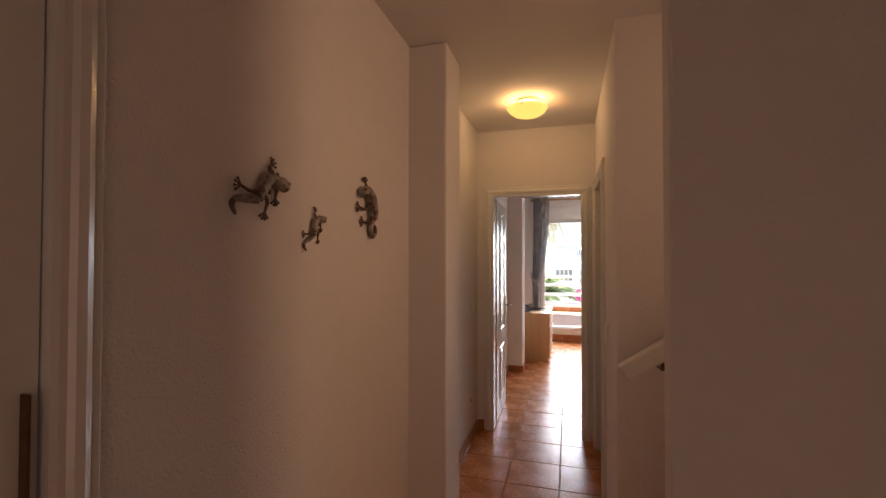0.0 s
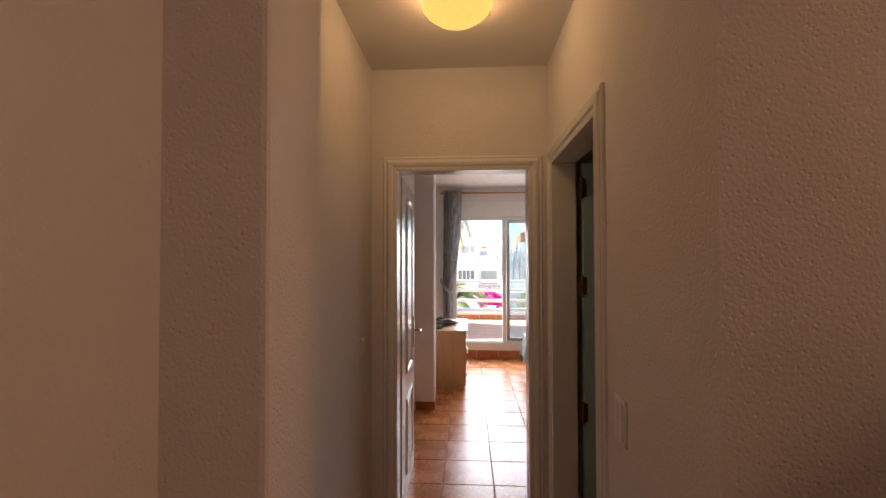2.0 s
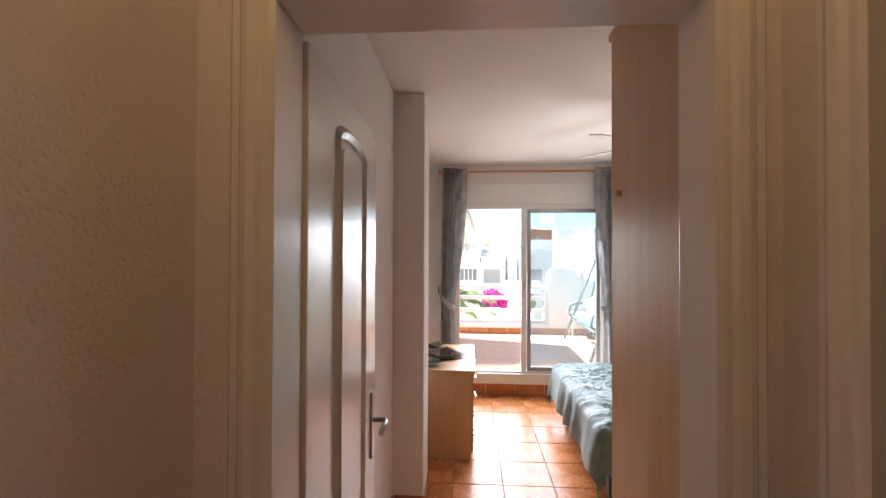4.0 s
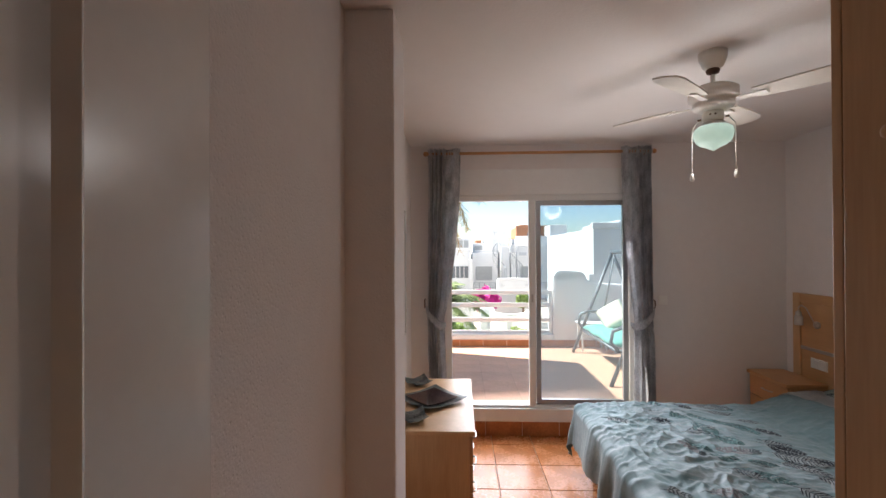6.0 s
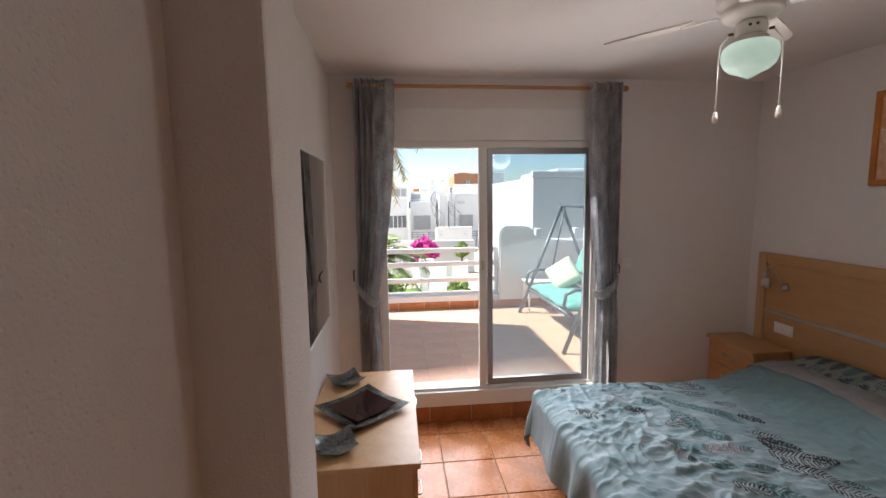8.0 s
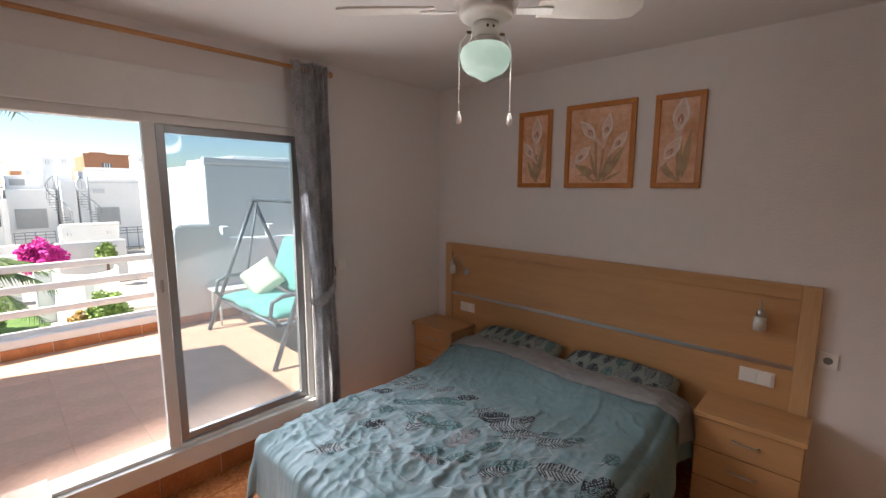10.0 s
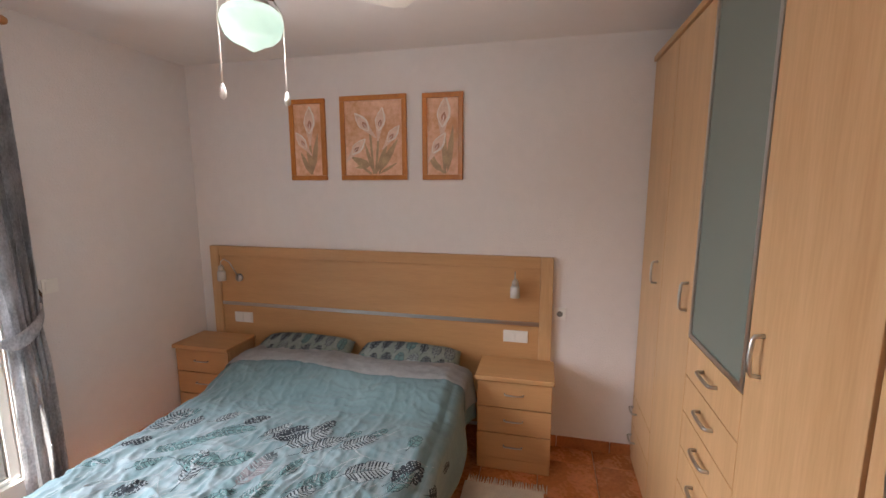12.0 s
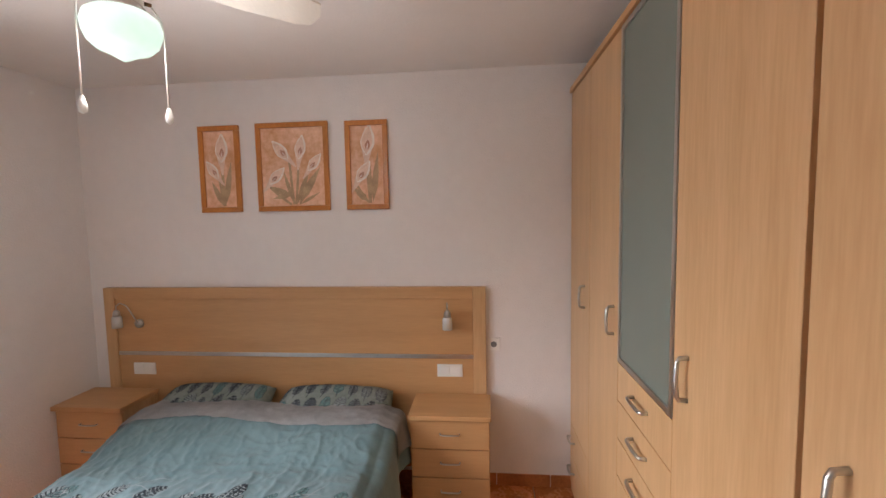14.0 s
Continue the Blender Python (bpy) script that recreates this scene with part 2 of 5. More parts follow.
SHUT = mat("grey_shutter", (0.42, 0.42, 0.41), 0.6, var=0.06, scale=3)
DARKG = mat("dark_window", (0.16, 0.17, 0.18), 0.2)
IRON = mat("grey_iron", (0.30, 0.31, 0.32), 0.5, 0.2, var=0.1, scale=8)
SWINGF = mat("swing_grey_tube", (0.15, 0.165, 0.175), 0.42, 0.3, var=0.08, scale=12)
CUSH = mat("turquoise_cushion", (0.13, 0.36, 0.30), 0.8, var=0.14, scale=5, bump=0.25, bscale=30, col2=(0.15, 0.44, 0.36), sheen=0.2)
CREAM = mat("cream_cushion", (0.68, 0.62, 0.48), 0.9, var=0.06, scale=8, bump=0.2, bscale=30)
LEAF = mat("palm_green", (0.10, 0.15, 0.05), 0.6, var=0.35, scale=3, col2=(0.20, 0.26, 0.09))
SHRUB = mat("shrub_green", (0.10, 0.17, 0.03), 0.7, var=0.4, scale=5, col2=(0.22, 0.30, 0.07))
DRYLEAF = mat("dry_frond", (0.42, 0.26, 0.08), 0.8, var=0.25, scale=5)
BOUG = mat("magenta_bracts", (0.45, 0.015, 0.20), 0.7, var=0.3, scale=5, col2=(0.62, 0.03, 0.30))
TRUNK = mat("palm_trunk", (0.18, 0.12, 0.08), 0.9, var=0.3, scale=8, bump=0.6, bscale=20)
GROUND = mat("pale_paving", (0.50, 0.44, 0.35), 0.95, var=0.12, scale=0.3, bump=0.2, bscale=8)
LAWN = mat("lawn", (0.10, 0.17, 0.04), 0.95, var=0.3, scale=1.2)
HILL = mat("brown_hill", (0.30, 0.21, 0.15), 1.0, var=0.2, scale=0.05)


# ---- building helpers ----
def box(bm, x0, y0, z0, x1, y1, z1, bev=0.0):
    """Add an upright box, its edges eased by bev."""
    lo = [min(x0, x1), min(y0, y1), min(z0, z1)]
    hi = [max(x0, x1), max(y0, y1), max(z0, z1)]
    r = bmesh.ops.create_cube(bm, size=1.0, matrix=Matrix.Translation([(a + b) / 2 for a, b in zip(lo, hi)]) @ Matrix.Diagonal([b - a for a, b in zip(lo, hi)] + [1]))
    if bev:
        ed = list({e for v in r["verts"] for e in v.link_edges})
        bmesh.ops.bevel(bm, geom=ed, offset=bev, segments=2, affect="EDGES", profile=0.6)
    return bm


def bx(x0, y0, z0, x1, y1, z1, bev=0.0):
    return box(bmesh.new(), x0, y0, z0, x1, y1, z1, bev)


def tube(bm, pts, radii, seg=10, cap=True):
    """A round tube through points, with a radius at each."""
    pts = [Vector(p) for p in pts]
    if not hasattr(radii, "__len__"):
        radii = [radii] * len(pts)
    rings, up = [], Vector((0, 0, 1))
    for i, p in enumerate(pts):
        d = (pts[min(i + 1, len(pts) - 1)] - pts[max(i - 1, 0)]).normalized()
        if i == 0:
            up = d.orthogonal().normalized()
        a = (up - d * up.dot(d)).normalized()
        up, b = a, d.cross(a)
        rings.append([bm.verts.new(p + radii[i] * (a * math.cos(2 * math.pi * k / seg) + b * math.sin(2 * math.pi * k / seg))) for k in range(seg)])
    for r0, r1 in zip(rings, rings[1:]):
        for k in range(seg):
            f = bm.faces.new((r0[k], r0[(k + 1) % seg], r1[(k + 1) % seg], r1[k]))
            f.smooth = True
    if cap:
        bm.faces.new(rings[0][::-1]), bm.faces.new(rings[-1])
    return bm


def lathe(bm, prof, at=(0, 0, 0), seg=28):
    """Turn a profile of (radius, height) round the upright axis."""
    rings = []
    for r, z in prof:
        rings.append([bm.verts.new((at[0] + r * math.cos(2 * math.pi * k / seg), at[1] + r * math.sin(2 * math.pi * k / seg), at[2] + z)) for k in range(seg)])
    for r0, r1 in zip(rings, rings[1:]):
        for k in range(seg):
            f = bm.faces.new((r0[k], r0[(k + 1) % seg], r1[(k + 1) % seg], r1[k]))
            f.smooth = True
    if prof[0][0] > 1e-4:
        bm.faces.new(rings[0][::-1])
    if prof[-1][0] > 1e-4:
        bm.faces.new(rings[-1])
    return bm


def sheet(bm, fn, nu, nv, thick=0.0):
    """A grid surface fn(u, v) with u, v from 0 to 1; thick gives it a back."""
    g = [[bm.verts.new(fn(i / nu, j / nv)) for j in range(nv + 1)] for i in range(nu + 1)]
    for i in range(nu):
        for j in range(nv):
            f = bm.faces.new((g[i][j], g[i + 1][j], g[i + 1][j + 1], g[i][j + 1]))
            f.smooth = True
    if thick:
        bmesh.ops.solidify(bm, geom=bm.faces[:], thickness=thick)
    return bm


def thing(name, at=(0, 0, 0), label="", category="", group="", kind="", turn=0.0):
    ob = new(name)
    ob.empty_display_size = 0.1
    ob.matrix_world = pose(*at, 0, 0, turn)
    return tagged(ob, label, category, group, kind)


def origin_of(ob):
    m = ob.matrix_basis.copy()
    while ob.parent:
        ob = ob.parent
        m = ob.matrix_basis @ m
    return m


def part(name, bm, material, parent=None, label="", local=False):
    """Link a bmesh as one mesh object under a thing or part; its shape is given in the world unless local."""
    bmesh.ops.recalc_face_normals(bm, faces=bm.faces[:])
    me = bpy.data.meshes.new(name)
    if parent is not None and not local:
        bm.transform(origin_of(parent).inverted())
    bm.to_mesh(me)
    bm.free()
    me.materials.append(material)
    ob = new(name, me)
    if parent is not None:
        ob.parent = parent
    return tagged(ob, label)


def solid(name, bm, material, label, category, kind="structure", group=""):
    return tagged(part(name, bm, material), label, category, group, kind)


def joined(a, b):
    """Add bmesh b to a."""
    me = bpy.data.meshes.new("tmp")
    b.to_mesh(me)
    b.free()
    a.from_mesh(me)
    bpy.data.meshes.remove(me)
    return a


def ext(poly, at, ax, ay, depth):
    """A flat outline (a, b pairs) in the plane of ax, ay at a point, given some depth."""
    bm = bmesh.new()
    ax, ay = Vector(ax), Vector(ay)
    vs = [bm.verts.new(Vector(at) + ax * a + ay * b) for a, b in poly]
    f = bm.faces.new(vs)
    r = bmesh.ops.extrude_face_region(bm, geom=[f])
    off = ax.cross(ay).normalized() * depth
    bmesh.ops.translate(bm, vec=off, verts=[v for v in r["geom"] if isinstance(v, bmesh.types.BMVert)])
    return bm


# ---- rooms: the large structure ----
CZ = 2.62          # ceilings
LX, RX = -0.645, 2.668   # bedroom side walls
WY = 7.695         # window wall, inside
DY0, DY1 = 3.49, 3.60    # wall with the bedroom door
HX = 0.347         # corridor's wall with the bathroom door
DL, DR, DH = -0.497, 0.236, 2.035
OL, OR, OB, OT = -0.32, 1.36, 0.13, 2.40   # opening of the terrace door

solid("floor", bx(-1.0, -2.0, -0.16, 3.2, 7.9, -0.008), GROUT, "pale grout bed under the terracotta floor tiles", "floor")
solid("ceiling", bx(-1.0, -2.0, CZ, 3.2, 7.9, CZ + 0.15), CEIL, "plain off-white painted ceiling with faint relief", "ceiling")


def wall(name, bm, label="off-white wall with fine stippled plaster"):
    return solid(name, bm, PAINT, label, "wall")


def with_door(x0, x1, y0, y1, a, b, h, along):
    """A wall with one door opening from a to b along x or y."""
    bm = bmesh.new()
    if along == "x":
        box(bm, x0, y0, 0, a, y1, CZ), box(bm, b, y0, 0, x1, y1, CZ), box(bm, a, y0, h, b, y1, CZ)
    else:
        box(bm, x0, y0, 0, x1, a, CZ), box(bm, x0, b, 0, x1, y1, CZ), box(bm, x0, a, h, x1, b, CZ)
    bmesh.ops.remove_doubles(bm, verts=bm.verts[:], dist=0.0005)
    return bm


wall("wall_door", with_door(LX, RX, DY0, DY1, DL - 0.022, DR + 0.022, DH + 0.022, "x"), "off-white stippled wall round the bedroom door")
wall("wall_hall_west", with_door(LX - 0.15, LX - 0.025, -1.55, 1.99, -0.642, 0.237, DH + 0.022, "y"), "off-white wall hung with three metal geckos")
wall("wall_corridor_west", bx(LX - 0.15, 1.99, 0, LX, DY1, CZ), "off-white corridor wall beside the bedroom door")
wall("wall_bedroom_west", bx(LX - 0.15, DY1, 0, LX, 7.9, CZ), "off-white stippled bedroom wall with a mirror")
wall("pillar_hall", bx(LX - 0.10, 1.842, 0, -0.466, 2.134, CZ, 0.012), "off-white plastered pillar between hall and corridor")
wall("pillar_bedroom", bx(LX - 0.01, 5.464, 0, -0.448, 5.76, CZ, 0.012), "off-white plastered pillar beside the chest of drawers")
wall("wall_corridor_east", with_door(HX, HX + 0.11, 1.86, DY0, 2.545, 3.347, DH + 0.022, "y"), "off-white wall round the bathroom door")
wall("wall_stair_far", bx(HX + 0.11, 1.86, 0, 2.3, 1.98, CZ), "off-white stairwell wall carrying the handrail")
wall("wall_stair_near", bx(0.367, 0.863, 0, 2.3, 0.947, CZ, 0.008), "off-white wall end beside the stairwell")
wall("wall_stair_end", bx(2.3, -1.55, 0, 2.42, DY0, CZ), "plain off-white wall closing the stairwell")
wall("wall_hall_back", with_door(LX - 0.15, 2.42, -1.7, -1.55, 0.02, 0.88, DH, "x"), "plain off-white wall behind the landing")
# Unseen walls added to block sky light at the back doorway.
wall("wall_unseen_back", bx(-0.2, -1.95, 0, 1.1, -1.85, CZ), "plain off-white unseen wall keeping sky light out")
wall("wall_unseen_side", bx(-0.25, -1.95, 0, -0.2, -1.7, CZ), "plain off-white unseen side wall keeping sky light out")
wall("wall_unseen_end", bx(1.1, -1.95, 0, 1.15, -1.7, CZ), "plain off-white unseen end wall keeping sky light out")
wall("wall_bedroom_east", bx(RX, DY0, 0, RX + 0.15, 7.9, CZ), "off-white bedroom wall behind the headboard")
bm = bmesh.new()
box(bm, LX, WY, 0, OL, 7.90, CZ), box(bm, OR, WY, 0, RX, 7.90, CZ), box(bm, OL, WY, OT, OR, 7.90, CZ), box(bm, OL, WY, -0.1, OR, 7.90, OB)
bmesh.ops.remove_doubles(bm, verts=bm.verts[:], dist=0.0005)
wall("wall_window", bm, "off-white bedroom wall with the terrace door opening")


# ---- doors ----
def casing(name, along, a, b, face, out, h, label, parent=None, w=0.08):
    """Moulded door casing on one wall face: two uprights and a head with three steps."""
    th = thing(name, (a, face, 0) if along == "x" else (face, a, 0), label, "door frame", kind="structure")
    prof = [(0.0, 0.0), (0.0, 0.012), (0.010, 0.016), (0.022, 0.016), (0.030, 0.024), (0.044, 0.027), (0.056, 0.022), (0.062, 0.014), (0.074, 0.016), (w, 0.010), (w, 0.0)]

    def corner(k, s, d):
        u, z = ((a - s, 0.0), (a - s, h + s), (b + s, h + s), (b + s, 0.0))[k]
        return (u, face + out * d, z) if along == "x" else (face + out * d, u, z)

    for k, nm in enumerate(("upright", "head", "upright")):
        bm = bmesh.new()
        r0, r1 = ([bm.verts.new(corner(kk, s, d)) for s, d in prof] for kk in (k, k + 1))
        for n in range(len(prof) - 1):
            bm.faces.new((r0[n], r0[n + 1], r1[n + 1], r1[n]))
        bm.faces.new(r0), bm.faces.new(r1[::-1])
        part(nm, bm, GLOSSW, th)
    return th


def jamb_lining(name, along, a, b, y0, y1, h, label):
    th = thing(name, (a, y0, 0) if along == "x" else (y0, a, 0), label, "door frame", kind="structure")
    t = 0.022
    for nm, u0, u1, z0, z1 in (("jamb", a - t, a, 0, h + t), ("jamb", b, b + t, 0, h + t), ("jamb_head", a, b, h, h + t)):
        q = (u0, y0 - 0.003, z0, u1, y1 + 0.003, z1) if along == "x" else (y0 - 0.003, u0, z0, y1 + 0.003, u1, z1)
        part(nm, bx(*q, 0.003), GLOSSW, th)
    return th


def arch(w, h, rise, n=10):
    """Outline of a panel with an arched top."""
    pts = [(-w / 2, 0), (w / 2, 0), (w / 2, h - rise)]
    pts += [(w / 2 * math.cos(math.pi * k / n), h - rise + rise * math.sin(math.pi * k / n)) for k in range(1, n)]
    return pts + [(-w / 2, h - rise)]


def panel_door(name, hinge, angle, width, material, label, handle=True, flip=1):
    """A white door leaf with an arched upper and a lower panel, hinges and lever handle; it runs along local x from its hinge."""
    th = thing(name, hinge, label, "door", kind="structure", turn=angle)
    part("leaf", bx(0, -0.0175, 0.008, width, 0.0175, 2.028, 0.003), material, th, local=True)
    for side in (-1, 1):
        for z0, hh, rise in ((0.80, 1.14, 0.045), (0.16, 0.49, 0.0)):
            outer, inner = arch(width - 0.38, hh, rise + 1e-4), arch(width - 0.44, hh - 0.06, rise * 0.8 + 1e-4)
            bm = bmesh.new()
            ys = side * 0.0175
            for o, i, d0, d1 in ((outer, inner, 0.0, 0.011), ):
                mid = [((p[0] + q[0]) / 2, (p[1] + q[1] + 0.03) / 2) for p, q in zip(o, i)]
                ro = [bm.verts.new((width / 2 + p[0], ys, z0 + p[1])) for p in o]
                rm = [bm.verts.new((width / 2 + p[0], ys + side * d1, z0 + p[1])) for p in mid]
                ri = [bm.verts.new((width / 2 + p[0], ys, z0 + p[1] + 0.03)) for p in i]
                for r0, r1 in ((ro, rm), (rm, ri)):
                    for k in range(len(o)):
                        bm.faces.new((r0[k], r0[(k + 1) % len(o)], r1[(k + 1) % len(o)], r1[k]))
                bm.faces.new(ro)
            part("panel_moulding", bm, material, th, local=True)
            part("raised_panel", ext([(width / 2 + p[0], z0 + 0.055 + p[1]) for p in arch(width - 0.50, hh - 0.11, rise * 0.75 + 1e-4)], (0, ys - side * 0.002, 0), (1, 0, 0), (0, 0, 1), -side * 0.007), material, th, local=True)
    for z in (0.22, 0.765, 1.40, 1.90):
        bm = bmesh.new()
        tube(bm, [(-0.008, -0.023 * flip, z - 0.058), (-0.008, -0.023 * flip, z - 0.05), (-0.008, -0.023 * flip, z + 0.05), (-0.008, -0.023 * flip, z + 0.058)], [0.004, 0.0075, 0.0075, 0.004])
        box(bm, -0.026, -0.0225 * flip, z - 0.045, -0.010, -0.0165 * flip, z + 0.045, 0.001)
        box(bm, -0.006, -0.0225 * flip, z - 0.045, 0.016, -0.0165 * flip, z + 0.045, 0.001)
        part("hinge", bm, BRONZE, th, "bronze-coloured hinge", local=True)
    if handle:
        hx = width - 0.06
        for side in (-1, 1):
            ys = side * 0.0175
            part("handle_plate", bx(hx - 0.02, ys, 0.88, hx + 0.02, ys + side * 0.008, 1.11, 0.003), STEEL, th, local=True)
            part("door_handle", tube(bmesh.new(), [(hx, ys, 1.01), (hx, ys + side * 0.05, 1.01), (hx - 0.02, ys + side * 0.055, 1.01), (hx - 0.11, ys + side * 0.055, 1.008)], 0.009), STEEL, th, "steel lever handle", local=True)
    return th


casing("door_casing_bedroom", "x", DL, DR, DY0, -1, DH, "white moulded casing round the bedroom door, corridor side")
jamb_lining("door_lining_bedroom", "x", DL, DR, DY0, DY1, DH, "white painted lining of the bedroom doorway")
panel_door("door_1", (DL - 0.010, DY1 + 0.012, 0), 91.5, 0.715, GLOSSW, "open white glossy panelled bedroom door with steel lever", flip=-1)
casing("door_casing_bathroom", "y", 2.567, 3.325, HX, -1, DH, "white moulded casing round the bathroom door")
jamb_lining("door_lining_bathroom", "y", 2.567, 3.325, HX, HX + 0.11, DH, "white painted lining of the bathroom doorway")
panel_door("door_2", (HX + 0.14, 3.312, 0), -1.0, 0.72, SHADEDW, "open panelled bathroom door, teal shade in its colour", flip=1)
casing("door_casing_hall", "y", -0.62, 0.215, LX - 0.025, 1, DH, "white moulded casing round the hall side door")
jamb_lining("door_lining_hall", "y", -0.62, 0.215, LX - 0.15, LX - 0.025, DH, "white painted lining of the hall side doorway")
panel_door("door_3", (LX - 0.05, 0.212, 0), -90.0, 0.829, GLOSSW, "closed white panelled side door off the landing", flip=1)


# ---- switches and sockets ----
def plate(name, at, axis, w, h, label, rockers=1, socket=False):
    """A wall plate; axis is the way that it faces."""
    th = thing(name, at, label, "switch" if not socket else "socket")
    ax = Vector(axis)
    side = Vector((0, 0, 1)).cross(ax)
    def slab(u0, u1, z0, z1, d0, d1, bev):
        bm = bx(u0, z0, d0, u1, z1, d1, bev)
        bm.transform(Matrix.Translation(at) @ Matrix((side, Vector((0, 0, 1)), ax)).transposed().to_4x4())
        return bm
    part("cover", slab(-w / 2, w / 2, -h / 2, h / 2, 0, 0.009, 0.003), PLASTIC, th)
    if socket:
        bm = lathe(bmesh.new(), [(0.019, 0.0092), (0.019, 0.0105), (0.013, 0.0105)], seg=16)
        bm.transform(Matrix.Translation(at) @ Matrix((side, Vector((0, 0, 1)), ax)).transposed().to_4x4())
        part("socket_face", bm, PLASTD, th)
    else:
        for k in range(rockers):
            u = (k - (rockers - 1) / 2) * (w - 0.02) / rockers
            hw = (w - 0.026) / rockers / 2
            part("rocker", slab(u - hw, u + hw, -h / 2 + 0.012, h / 2 - 0.012, 0.0092, 0.014, 0.002), PLASTIC, th)
    return th


plate("light_switch", (HX, 2.354, 1.076), (-1, 0, 0), 0.085, 0.13, "white double rocker switch on the corridor wall", 2)
plate("light_switch", (LX, 3.27, 1.09), (1, 0, 0), 0.08, 0.08, "white rocker switch near the bedroom door")
plate("wall_socket", (LX, 3.20, 0.33), (1, 0, 0), 0.08, 0.08, "white wall socket low on the corridor wall", socket=True)
plate("light_switch", (1.60, WY, 1.22), (0, -1, 0), 0.08, 0.08, "white plate beside the terrace door curtain")
plate("wall_socket", (RX, 4.972, 0.93), (-1, 0, 0), 0.075, 0.08, "white wall socket beside the headboard", socket=True)

# ---- hall: ceiling lamp, handrail, geckos ----
lamp = thing("ceiling_lamp", (-0.14, 2.79, CZ), "lit round amber glass ceiling lamp", "lamp")
part("base_plate", lathe(bmesh.new(), [(0.07, -0.02), (0.075, 0.0)], (-0.14, 2.79, CZ)), FANW, lamp)
part("shade", lathe(bmesh.new(), [(0.004, -0.128), (0.05, -0.124), (0.095, -0.108), (0.125, -0.085), (0.142, -0.062), (0.138, -0.058), (0.12, -0.078), (0.09, -0.10), (0.05, -0.115), (0.004, -0.12)], (-0.14, 2.79, CZ), 36), HALLGLASS, lamp, "amber marbled glass bowl").visible_shadow = False
for k in range(3):
    a = radians(20 + 120 * k)
    part("clip", tube(bmesh.new(), [(-0.14 + 0.07 * math.cos(a), 2.79 + 0.07 * math.sin(a), CZ - 0.01), (-0.14 + 0.146 * math.cos(a), 2.79 + 0.146 * math.sin(a), CZ - 0.055), (-0.14 + 0.14 * math.cos(a), 2.79 + 0.14 * math.sin(a), CZ - 0.075)], 0.004, 6), STEEL, lamp)

rail = thing("stair_handrail", (HX + 0.02, 1.76, 1.0), "cream painted wooden handrail sloping up the stair wall", "handrail")
bm = bx(0, -0.028, -0.037, 2.3, 0.028, 0.037, 0.010)
bm.transform(pose(HX + 0.006, 1.715, 1.015, 0, -34.4, 0))
part("rail", bm, GLOSSW, rail)
for d in (0.20, 1.25):
    px, pz = HX + d * math.cos(radians(34.4)), 1.015 + d * math.sin(radians(34.4))
    part("bracket", tube(bmesh.new(), [(px, 1.715, pz - 0.05), (px, 1.725, pz - 0.085), (px, 1.81, pz - 0.095), (px, 1.86, pz - 0.095)], 0.009, 8), RUSTD, rail, "dark metal bracket")


